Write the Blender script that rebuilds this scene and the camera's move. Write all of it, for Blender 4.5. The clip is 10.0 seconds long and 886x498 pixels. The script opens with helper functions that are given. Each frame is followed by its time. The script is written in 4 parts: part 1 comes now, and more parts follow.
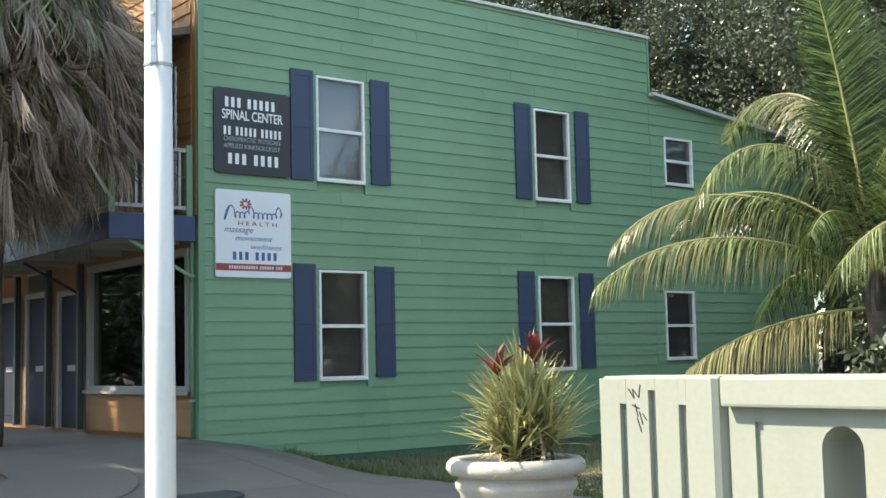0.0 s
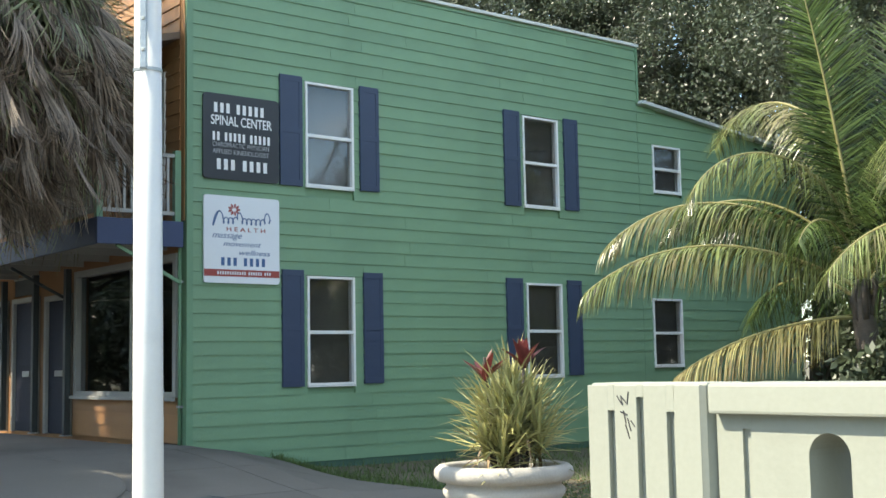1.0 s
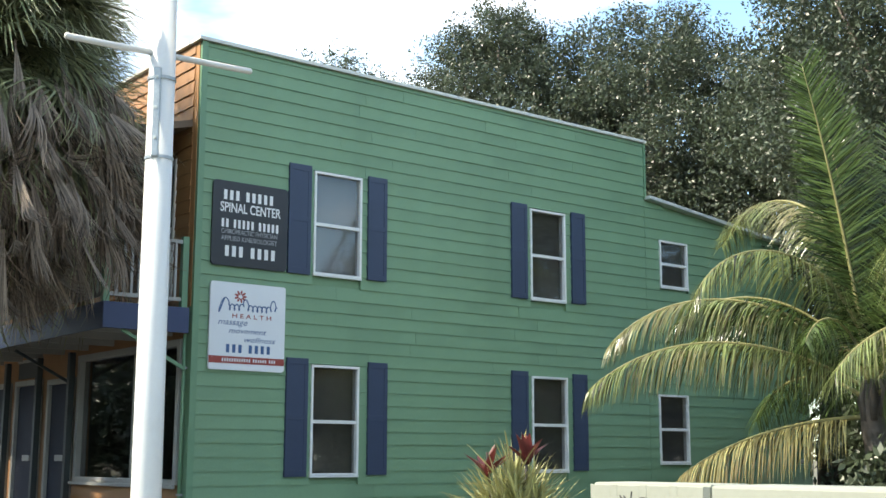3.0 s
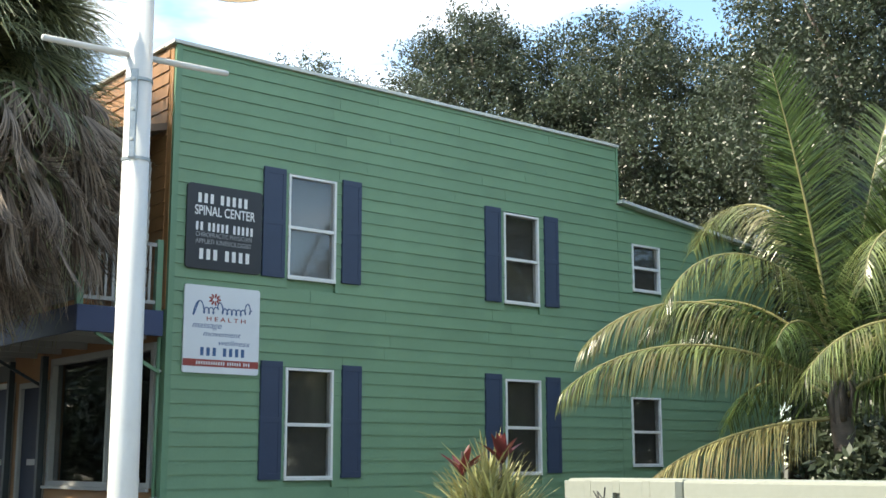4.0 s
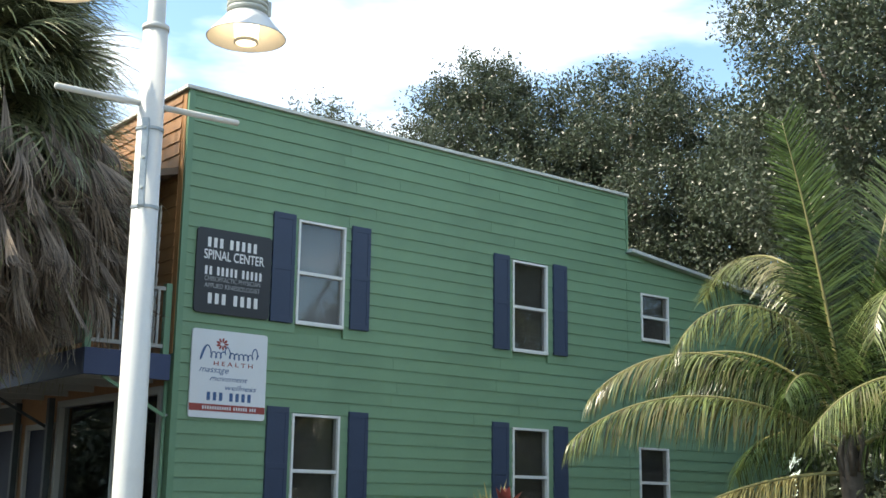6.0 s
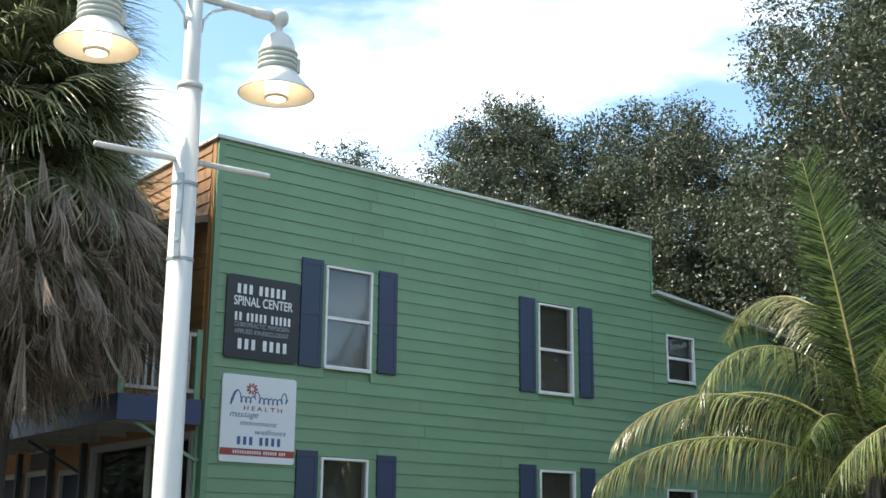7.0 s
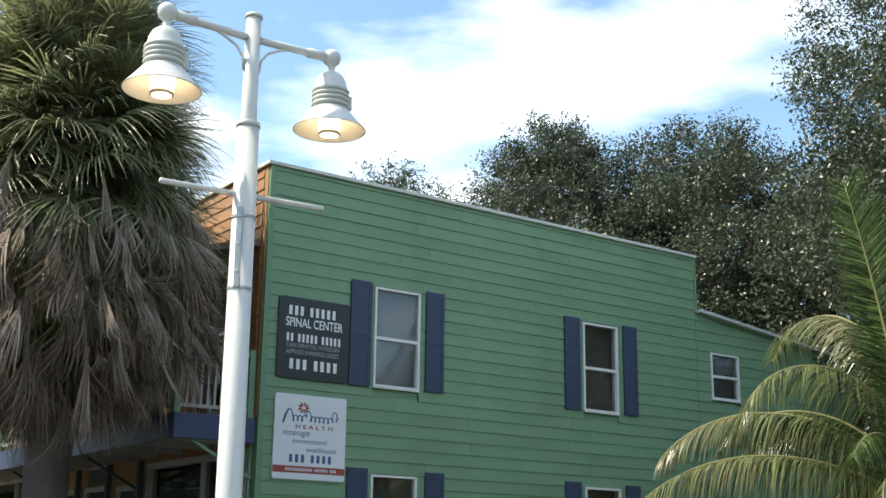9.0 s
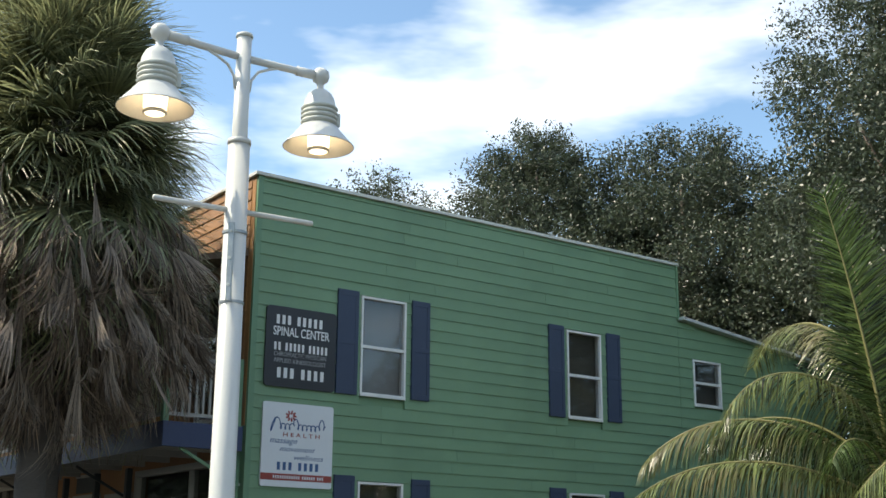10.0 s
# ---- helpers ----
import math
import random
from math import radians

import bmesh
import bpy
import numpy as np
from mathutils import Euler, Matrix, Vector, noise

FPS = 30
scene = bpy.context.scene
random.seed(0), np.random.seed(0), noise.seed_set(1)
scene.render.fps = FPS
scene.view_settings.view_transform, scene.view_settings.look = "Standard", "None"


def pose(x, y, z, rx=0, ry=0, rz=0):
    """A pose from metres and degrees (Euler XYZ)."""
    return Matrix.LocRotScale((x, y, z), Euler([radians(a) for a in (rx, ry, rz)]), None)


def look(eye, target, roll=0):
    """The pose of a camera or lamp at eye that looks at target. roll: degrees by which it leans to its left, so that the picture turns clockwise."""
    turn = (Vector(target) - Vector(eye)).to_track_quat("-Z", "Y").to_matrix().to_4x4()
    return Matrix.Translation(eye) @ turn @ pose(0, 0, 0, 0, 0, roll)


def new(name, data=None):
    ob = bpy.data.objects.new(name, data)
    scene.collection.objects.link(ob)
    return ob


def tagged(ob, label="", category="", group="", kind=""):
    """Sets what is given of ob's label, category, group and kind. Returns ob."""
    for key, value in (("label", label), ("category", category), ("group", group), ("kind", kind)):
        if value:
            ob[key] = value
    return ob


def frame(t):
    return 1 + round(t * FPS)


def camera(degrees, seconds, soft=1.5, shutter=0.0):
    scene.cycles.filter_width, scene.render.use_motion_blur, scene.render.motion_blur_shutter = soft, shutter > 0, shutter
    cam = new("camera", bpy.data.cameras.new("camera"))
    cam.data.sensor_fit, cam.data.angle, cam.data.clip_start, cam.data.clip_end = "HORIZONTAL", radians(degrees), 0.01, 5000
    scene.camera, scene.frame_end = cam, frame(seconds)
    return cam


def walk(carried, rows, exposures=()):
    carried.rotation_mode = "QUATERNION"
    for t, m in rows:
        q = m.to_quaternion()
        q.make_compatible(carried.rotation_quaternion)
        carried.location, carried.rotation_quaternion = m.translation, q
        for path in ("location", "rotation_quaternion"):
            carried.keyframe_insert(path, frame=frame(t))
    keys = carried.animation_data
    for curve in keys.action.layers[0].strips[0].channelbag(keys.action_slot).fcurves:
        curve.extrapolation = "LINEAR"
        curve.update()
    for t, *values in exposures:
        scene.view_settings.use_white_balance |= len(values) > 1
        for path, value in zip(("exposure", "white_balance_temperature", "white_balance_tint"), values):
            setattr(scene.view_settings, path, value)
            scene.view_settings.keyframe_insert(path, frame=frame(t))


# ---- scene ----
cam = camera(40.4, 10.0, soft=1.55)
PATH = [
    (0, (-7.43, -15.007, 0.989), (-6.206, -13.436, 1.173), -1.3),
    (0.5, (-7.418, -14.991, 1.003), (-6.101, -13.502, 1.224), -0.7),
    (1, (-7.439, -15.01, 0.985), (-6.2, -13.452, 1.18), -1.1),
    (1.5, (-7.386, -14.955, 1.002), (-6.2, -13.351, 1.152), -1.5),
    (2, (-7.401, -14.975, 0.988), (-6.253, -13.344, 1.14), -1.9),
    (2.5, (-7.407, -14.986, 0.995), (-6.283, -13.349, 1.23), -0.1),
    (2.7, (-7.425, -15.013, 1.004), (-6.224, -13.446, 1.323), 1.1),
    (3.8, (-7.437, -15.024, 0.977), (-6.207, -13.487, 1.331), -0.8),
    (4, (-7.487, -15.065, 0.964), (-6.235, -13.545, 1.315), -0.1),
    (4.5, (-7.42, -14.989, 0.981), (-6.163, -13.468, 1.303), 0.9),
    (5, (-7.464, -15.081, 0.949), (-6.177, -13.583, 1.269), 1.0),
    (5.5, (-7.474, -15.033, 1.008), (-6.211, -13.549, 1.458), 1.7),
    (5.7, (-7.464, -15.042, 1.013), (-6.218, -13.535, 1.434), 0.9),
    (6.8, (-7.592, -15.24, 1.025), (-6.408, -13.698, 1.496), 1.1),
    (7, (-7.628, -15.279, 1.01), (-6.442, -13.744, 1.498), 0.5),
    (7.5, (-7.819, -15.58, 0.997), (-6.677, -14.02, 1.509), 1.9),
    (8, (-7.884, -15.657, 1.012), (-6.787, -14.067, 1.529), 0.7),
    (8.5, (-7.874, -15.613, 0.99), (-6.742, -14.039, 1.485), 1.3),
    (9, (-7.885, -15.62, 1.007), (-6.765, -14.045, 1.518), 0.8),
    (9.5, (-7.93, -15.691, 1.001), (-6.807, -14.12, 1.522), 0.7),
    (10, (-8.039, -15.807, 1.011), (-6.899, -14.248, 1.531), 0.5),
]
EXPOSURES = [(t, e, 7450, 8) for t, e in ((0, 1.13), (2.5, 1.08), (4.0, 0.90), (5.0, 0.73), (5.5, 0.70), (7.0, 0.70), (7.5, 0.82), (8.0, 0.76), (9.0, 0.49), (10.0, 0.21))]
walk(cam, [(t, look(eye, target, roll)) for t, eye, target, roll in PATH], EXPOSURES)

# ---- world, sun, exposure ----
SUN = Vector((-0.56, 0.34, 0.75)).normalized()
world = bpy.data.worlds.new("world")
scene.world = world
world.use_nodes = True
wn, wl = world.node_tree.nodes, world.node_tree.links
wn.clear()
w_out, w_bg, w_sky = wn.new("ShaderNodeOutputWorld"), wn.new("ShaderNodeBackground"), wn.new("ShaderNodeTexSky")
w_sky.sky_type, w_sky.sun_disc = "NISHITA", False
w_sky.sun_elevation, w_sky.sun_rotation = math.asin(SUN.z), math.atan2(SUN.x, SUN.y)
w_sky.air_density, w_sky.dust_density = 1.0, 0.4
w_co, w_map = wn.new("ShaderNodeTexCoord"), wn.new("ShaderNodeMapping")
w_map.inputs["Scale"].default_value = (1.3, 1.3, 4.2)
w_map.inputs["Rotation"].default_value = (0.0, 0.35, 0.6)
w_map.inputs["Location"].default_value = (0.22, -0.16, 0.55)
w_noise, w_ramp, w_mix = wn.new("ShaderNodeTexNoise"), wn.new("ShaderNodeValToRGB"), wn.new("ShaderNodeMixRGB")
w_noise.inputs["Scale"].default_value, w_noise.inputs["Detail"].default_value = 1.5, 6.0
w_noise.inputs["Roughness"].default_value = 0.52
w_ramp.color_ramp.elements[0].position, w_ramp.color_ramp.elements[1].position = 0.49, 0.70
w_mix.inputs[2].default_value = (12.5, 13.2, 13.6, 1)
wl.new(w_co.outputs["Generated"], w_map.inputs["Vector"])
wl.new(w_map.outputs["Vector"], w_noise.inputs["Vector"])
wl.new(w_noise.outputs["Fac"], w_ramp.inputs["Fac"])
wl.new(w_ramp.outputs["Color"], w_mix.inputs[0])
w_gain = wn.new("ShaderNodeVectorMath")
w_gain.operation = "MULTIPLY"
w_gain.inputs[1].default_value = (1.2, 1.42, 1.55)
wl.new(w_sky.outputs["Color"], w_gain.inputs[0])
wl.new(w_gain.outputs[0], w_mix.inputs[1])
wl.new(w_mix.outputs["Color"], w_bg.inputs["Color"])
w_bg.inputs["Strength"].default_value = 0.15
wl.new(w_bg.outputs["Background"], w_out.inputs["Surface"])
sun = new("sun", bpy.data.lights.new("sun", "SUN"))
sun.data.energy, sun.data.angle, sun.data.color = 5.5, radians(0.5), (1.0, 0.95, 0.86)
sun.matrix_world = look(SUN * 60, (0, 0, 0))


# ---- materials ----
def mat(name, base, rough=0.6, metal=0.0, var=0.15, scale=3.0, fine=60.0, bump=0.1, island=0.0, piece=0.0, tint=None,
        tint_scale=0.8, tint_at=0.55, spec=0.5, through_light=0.0, stretch=(1, 1, 1)):
    """Painted or natural surface: base colour varied at two scales, with fine relief."""
    m = bpy.data.materials.new(name)
    m.use_nodes = True
    n, l = m.node_tree.nodes, m.node_tree.links
    b = n["Principled BSDF"]
    b.inputs["Roughness"].default_value, b.inputs["Metallic"].default_value = rough, metal
    b.inputs["Specular IOR Level"].default_value = spec
    co, mp = n.new("ShaderNodeTexCoord"), n.new("ShaderNodeMapping")
    mp.inputs["Scale"].default_value = stretch
    l.new(co.outputs["Object"], mp.inputs["Vector"])
    big, small = n.new("ShaderNodeTexNoise"), n.new("ShaderNodeTexNoise")
    big.inputs["Scale"].default_value, big.inputs["Detail"].default_value = scale, 5
    small.inputs["Scale"].default_value, small.inputs["Detail"].default_value = fine, 3
    for t in (big, small):
        l.new(mp.outputs["Vector"], t.inputs["Vector"])
    add = n.new("ShaderNodeMath")
    add.operation = "ADD"
    l.new(big.outputs["Fac"], add.inputs[0])
    l.new(small.outputs["Fac"], add.inputs[1])
    last = add
    if island or piece:
        if island:
            g = n.new("ShaderNodeNewGeometry")
            src, k = g.outputs["Random Per Island"], island
        else:
            g = n.new("ShaderNodeObjectInfo")
            src, k = g.outputs["Random"], piece
        sub = n.new("ShaderNodeMath")
        sub.operation, sub.inputs[1].default_value = "SUBTRACT", 0.5
        l.new(src, sub.inputs[0])
        mad = n.new("ShaderNodeMath")
        mad.operation, mad.inputs[1].default_value = "MULTIPLY_ADD", 2 * k / max(var, 0.01)
        l.new(sub.outputs[0], mad.inputs[0])
        l.new(add.outputs[0], mad.inputs[2])
        last = mad
    rng = n.new("ShaderNodeMapRange")
    rng.clamp = False
    rng.inputs["From Min"].default_value, rng.inputs["From Max"].default_value = 0.5, 1.5
    rng.inputs["To Min"].default_value, rng.inputs["To Max"].default_value = 1 - var, 1 + var
    l.new(last.outputs[0], rng.inputs["Value"])
    mul = n.new("ShaderNodeVectorMath")
    mul.operation = "SCALE"
    mul.inputs[0].default_value = base
    l.new(rng.outputs[0], mul.inputs["Scale"])
    colour = mul.outputs[0]
    if tint:
        tn, tr, mx = n.new("ShaderNodeTexNoise"), n.new("ShaderNodeValToRGB"), n.new("ShaderNodeMixRGB")
        tn.inputs["Scale"].default_value, tn.inputs["Detail"].default_value = tint_scale, 6
        l.new(co.outputs["Object"], tn.inputs["Vector"])
        tr.color_ramp.elements[0].position, tr.color_ramp.elements[1].position = tint_at, tint_at + 0.15
        l.new(tn.outputs["Fac"], tr.inputs["Fac"])
        l.new(tr.outputs["Color"], mx.inputs[0])
        l.new(colour, mx.inputs[1])
        mx.inputs[2].default_value = (*tint, 1)
        colour = mx.outputs[0]
    l.new(colour, b.inputs["Base Color"])
    if bump:
        bp = n.new("ShaderNodeBump")
        bp.inputs["Strength"].default_value, bp.inputs["Distance"].default_value = bump, 0.01
        l.new(add.outputs[0], bp.inputs["Height"])
        l.new(bp.outputs["Normal"], b.inputs["Normal"])
    if through_light:
        tl, ms, out = n.new("ShaderNodeBsdfTranslucent"), n.new("ShaderNodeMixShader"), n["Material Output"]
        l.new(colour, tl.inputs["Color"])
        ms.inputs[0].default_value = through_light
        l.new(b.outputs[0], ms.inputs[1])
        l.new(tl.outputs[0], ms.inputs[2])
        l.new(ms.outputs[0], out.inputs["Surface"])
    return m


def glow(name, colour, strength):
    m = bpy.data.materials.new(name)
    m.use_nodes = True
    b = m.node_tree.nodes["Principled BSDF"]
    b.inputs["Base Color"].default_value = (*colour, 1)
    b.inputs["Emission Color"].default_value, b.inputs["Emission Strength"].default_value = (*colour, 1), strength
    return m


def clear_glass(name, tint=0.75):
    """Window glass: mirror-like by its gloss, otherwise see-through."""
    m = bpy.data.materials.new(name)
    m.use_nodes = True
    n, l = m.node_tree.nodes, m.node_tree.links
    n.remove(n["Principled BSDF"])
    tr, gl, lw, mx = (n.new("ShaderNodeBsdfTransparent"), n.new("ShaderNodeBsdfGlossy"), n.new("ShaderNodeLayerWeight"),
                      n.new("ShaderNodeMixShader"))
    tr.inputs["Color"].default_value = (tint, tint, tint, 1)
    gl.inputs["Roughness"].default_value = 0.02
    lw.inputs["Blend"].default_value = 0.5
    pw, ma = n.new("ShaderNodeMath"), n.new("ShaderNodeMath")
    pw.operation, pw.inputs[1].default_value = "POWER", 4.0
    ma.operation, ma.inputs[1].default_value, ma.inputs[2].default_value = "MULTIPLY_ADD", 0.7, 0.05
    l.new(lw.outputs["Facing"], pw.inputs[0])
    l.new(pw.outputs[0], ma.inputs[0])
    l.new(ma.outputs[0], mx.inputs[0])
    l.new(tr.outputs[0], mx.inputs[1])
    l.new(gl.outputs[0], mx.inputs[2])
    l.new(mx.outputs[0], n["Material Output"].inputs["Surface"])
    return m


M_GREEN = mat("green_paint", (0.158, 0.282, 0.165), 0.55, var=0.10, scale=1.2, fine=45, bump=0.12, piece=0.018,
              tint=(0.137, 0.247, 0.145), tint_scale=0.55, tint_at=0.52)
M_GREEN_TRIM = mat("green_trim_paint", (0.135, 0.262, 0.155), 0.5, var=0.1, bump=0.06)
M_ORANGE = mat("orange_paint", (0.33, 0.165, 0.065), 0.6, var=0.14, scale=1.5, bump=0.12, piece=0.06)
M_NAVY = mat("navy_paint", (0.030, 0.048, 0.092), 0.5, var=0.18, scale=2.5, bump=0.08)
M_DOOR = mat("dark_door_paint", (0.028, 0.033, 0.048), 0.7, var=0.2, scale=2.5, bump=0.08, spec=0.2)
M_BLUE = mat("blue_fascia_paint", (0.03, 0.048, 0.115), 0.5, var=0.15, scale=2, bump=0.08)
M_WHITE = mat("white_paint", (0.78, 0.79, 0.78), 0.4, var=0.05, scale=4, bump=0.03)
M_COPING = mat("weathered_metal_coping", (0.58, 0.59, 0.55), 0.5, var=0.12, scale=5, bump=0.05)
M_VINYL = mat("white_window_frame", (0.70, 0.71, 0.69), 0.35, var=0.04, scale=4, bump=0.0)
M_GREY_FRAME = mat("grey_white_frame_paint", (0.33, 0.33, 0.31), 0.5, var=0.1, bump=0.05)
M_POLE = mat("white_pole_paint", (0.58, 0.59, 0.57), 0.32, var=0.04, scale=2.5, bump=0.02, tint=(0.49, 0.485, 0.45),
             tint_scale=2.2, tint_at=0.6)
M_POLE_GREY = mat("dull_lamp_paint", (0.52, 0.54, 0.50), 0.5, var=0.12, scale=8, bump=0.05)
M_STEEL = mat("weathered_steel", (0.33, 0.36, 0.37), 0.45, 0.6, var=0.2, scale=9, bump=0.08)
M_BLACK = mat("black_sign_paint", (0.022, 0.022, 0.025), 0.4, var=0.15, bump=0.02)
M_SIGN_WHITE = mat("white_sign_board", (0.68, 0.71, 0.74), 0.4, var=0.05, scale=2, bump=0.01)
M_LETTER = mat("white_lettering", (0.75, 0.75, 0.74), 0.5, var=0.05, bump=0)
M_LETTER_DIM = mat("faded_lettering", (0.33, 0.33, 0.33), 0.5, var=0.1, bump=0)
M_INK = mat("blue_lettering", (0.045, 0.11, 0.25), 0.5, var=0.08, bump=0)
M_RED = mat("dark_red_lettering", (0.30, 0.05, 0.04), 0.5, var=0.08, bump=0)
M_CONCRETE = mat("pale_painted_concrete", (0.24, 0.255, 0.212), 0.7, var=0.07, scale=1.8, fine=35, bump=0.08,
                 tint=(0.212, 0.226, 0.188), tint_scale=1.1, tint_at=0.55)
M_POT = mat("cast_stone", (0.36, 0.34, 0.30), 0.85, var=0.13, scale=5, fine=70, bump=0.35, tint=(0.28, 0.265, 0.23),
            tint_scale=2.6, tint_at=0.55)
M_SOIL = mat("potting_soil", (0.045, 0.032, 0.022), 0.95, var=0.4, scale=20, bump=0.6)
M_PAVE = mat("pavement_concrete", (0.13, 0.12, 0.104), 0.85, var=0.16, scale=0.9, fine=40, bump=0.25,
             tint=(0.088, 0.081, 0.070), tint_scale=0.45, tint_at=0.5, piece=0.05)
M_KERB = mat("pale_paving", (0.14, 0.13, 0.112), 0.85, var=0.16, scale=1.4, fine=40, bump=0.25)
M_ASPHALT = mat("asphalt", (0.05, 0.05, 0.052), 0.9, var=0.25, scale=1.5, fine=90, bump=0.5)
M_EARTH = mat("earth", (0.10, 0.085, 0.055), 0.95, var=0.3, scale=2, bump=0.5, tint=(0.07, 0.10, 0.035), tint_scale=0.7)
M_GRASS = mat("grass_blade", (0.085, 0.14, 0.035), 0.6, var=0.2, bump=0, island=0.3, through_light=0.3)
M_LITTER = mat("dry_leaf_litter", (0.30, 0.19, 0.10), 0.8, var=0.2, bump=0, island=0.3)
M_FOUNDATION = mat("green_painted_block", (0.055, 0.12, 0.085), 0.8, var=0.15, bump=0.25)
# near-black base colour stands in for the shade of the unlit rooms
M_UNLIT = mat("unlit_interior", (0.035, 0.034, 0.032), 0.8, var=0.2, bump=0)
M_BLIND = mat("grey_blind", (0.42, 0.43, 0.44), 0.8, var=0.06, bump=0)
M_CURTAIN = mat("brown_shade", (0.12, 0.118, 0.105), 0.8, var=0.1, bump=0)
M_ROOF = mat("grey_roofing", (0.34, 0.35, 0.34), 0.7, var=0.15, bump=0.2)
M_EAVE = mat("pale_grey_metal", (0.55, 0.57, 0.56), 0.5, 0.2, var=0.12, scale=3, bump=0.05)
M_BROWN = mat("brown_eave_paint", (0.13, 0.085, 0.055), 0.7, var=0.2, scale=2, bump=0.1)
M_POST = mat("dark_post_paint", (0.035, 0.045, 0.05), 0.55, var=0.2, bump=0.05)
M_BARK = mat("oak_bark", (0.10, 0.08, 0.065), 0.9, var=0.3, scale=3, fine=25, bump=0.9)
M_PALM_BARK = mat("palm_bark", (0.085, 0.072, 0.062), 0.9, var=0.3, scale=2, fine=18, bump=0.8, stretch=(1, 1, 5))
M_OAK = mat("oak_leaf", (0.054, 0.071, 0.041), 0.42, var=0.25, scale=0.5, fine=4, bump=0, island=0.25, through_light=0.22)
M_FAN = mat("fan_leaf_green", (0.215, 0.23, 0.12), 0.42, var=0.25, scale=1, bump=0, island=0.3, through_light=0.4)
M_FAN_DEAD = mat("fan_leaf_dead", (0.20, 0.155, 0.118), 0.8, var=0.3, scale=1, bump=0, island=0.35, through_light=0.15)
M_FROND = mat("frond_green", (0.072, 0.112, 0.036), 0.26, var=0.2, scale=0.8, bump=0, island=0.4, through_light=0.45)
M_FROND_OLIVE = mat("frond_olive", (0.165, 0.20, 0.08), 0.26, var=0.2, scale=0.8, bump=0, island=0.45, through_light=0.45,
                    tint=(0.25, 0.225, 0.115), tint_scale=1.3, tint_at=0.56)
M_FROND_YEL = mat("frond_yellowing", (0.34, 0.31, 0.14), 0.27, var=0.2, scale=0.8, bump=0, island=0.45, through_light=0.45,
                  tint=(0.40, 0.31, 0.16), tint_scale=1.6, tint_at=0.55)
M_RACHIS = mat("frond_midrib", (0.20, 0.185, 0.07), 0.45, var=0.2, bump=0)
M_SPIKE = mat("spiky_leaf", (0.40, 0.39, 0.16), 0.42, var=0.2, scale=2, bump=0, piece=0.3, through_light=0.25,
              tint=(0.46, 0.41, 0.24), tint_scale=3)
M_RED_LEAF = mat("red_leaf", (0.125, 0.028, 0.026), 0.42, var=0.2, bump=0, piece=0.25, through_light=0.3)
M_DRY_LEAF = mat("withered_leaf", (0.25, 0.17, 0.09), 0.7, var=0.25, bump=0, piece=0.3)
M_GLASS = clear_glass("window_glass")
M_BULB = glow("lit_lamp_glass", (1.0, 0.86, 0.66), 2.6)
M_SHADE_IN = mat("shade_inside", (0.82, 0.77, 0.67), 0.5, var=0.05, bump=0)


# ---- mesh helpers ----
def mesh_of(name, bm, m, smooth=False):
    me = bpy.data.meshes.new(name)
    bm.normal_update()
    bm.to_mesh(me)
    bm.free()
    if m:
        me.materials.append(m)
    if smooth:
        for p in me.polygons:
            p.use_smooth = True
    return me


def part(name, bm, m, parent=None, label="", smooth=False):
    ob = new(name, bm if isinstance(bm, bpy.types.Mesh) else mesh_of(name, bm, m, smooth))
    if parent:
        ob.parent = parent
    if label:
        ob["label"] = label
    return ob


def holder(name, m, label, category, group="", kind=""):
    ob = new(name)
    ob.matrix_world = m
    ob.empty_display_size = 0.2
    return tagged(ob, label, category, group, kind)


def box(bm, x0, x1, y0, y1, z0, z1, bevel=0.0):
    r = bmesh.ops.create_cube(bm, size=1)
    for v in r["verts"]:
        v.co = Vector(((x0 + x1) / 2 + v.co.x * (x1 - x0), (y0 + y1) / 2 + v.co.y * (y1 - y0), (z0 + z1) / 2 + v.co.z * (z1 - z0)))
    if bevel:
        es = list({e for v in r["verts"] for e in v.link_edges})
        bmesh.ops.bevel(bm, geom=es, offset=bevel, segments=2, affect="EDGES", profile=0.6)
    return bm


def boxed(*a, bevel=0.0):
    return box(bmesh.new(), *a, bevel=bevel)


def tube(bm, pts, radii, n=10, caps=True):
    """A tapering round bar along points."""
    rings = []
    pts = [Vector(p) for p in pts]
    side = None
    for i, p in enumerate(pts):
        d = (pts[min(i + 1, len(pts) - 1)] - pts[max(i - 1, 0)]).normalized()
        if side is None:
            side = d.orthogonal().normalized()
        side = (side - d * side.dot(d)).normalized()
        up = d.cross(side)
        r = radii[i] if isinstance(radii, (list, tuple)) else radii
        rings.append([bm.verts.new(p + (side * math.cos(a) + up * math.sin(a)) * r)
                      for a in (2 * math.pi * k / n for k in range(n))])
    for a, b in zip(rings, rings[1:]):
        for k in range(n):
            bm.faces.new((a[k], a[(k + 1) % n], b[(k + 1) % n], b[k]))
    if caps:
        bm.faces.new(rings[0][::-1])
        bm.faces.new(rings[-1])
    return bm


def lathe(bm, profile, n=40, at=(0, 0)):
    """Turned shape from (radius, z) pairs."""
    rings = []
    for r, z in profile:
        rings.append([bm.verts.new((at[0] + r * math.cos(2 * math.pi * k / n), at[1] + r * math.sin(2 * math.pi * k / n), z))
                      for k in range(n)])
    for a, b in zip(rings, rings[1:]):
        for k in range(n):
            bm.faces.new((a[k], a[(k + 1) % n], b[(k + 1) % n], b[k]))
    return bm


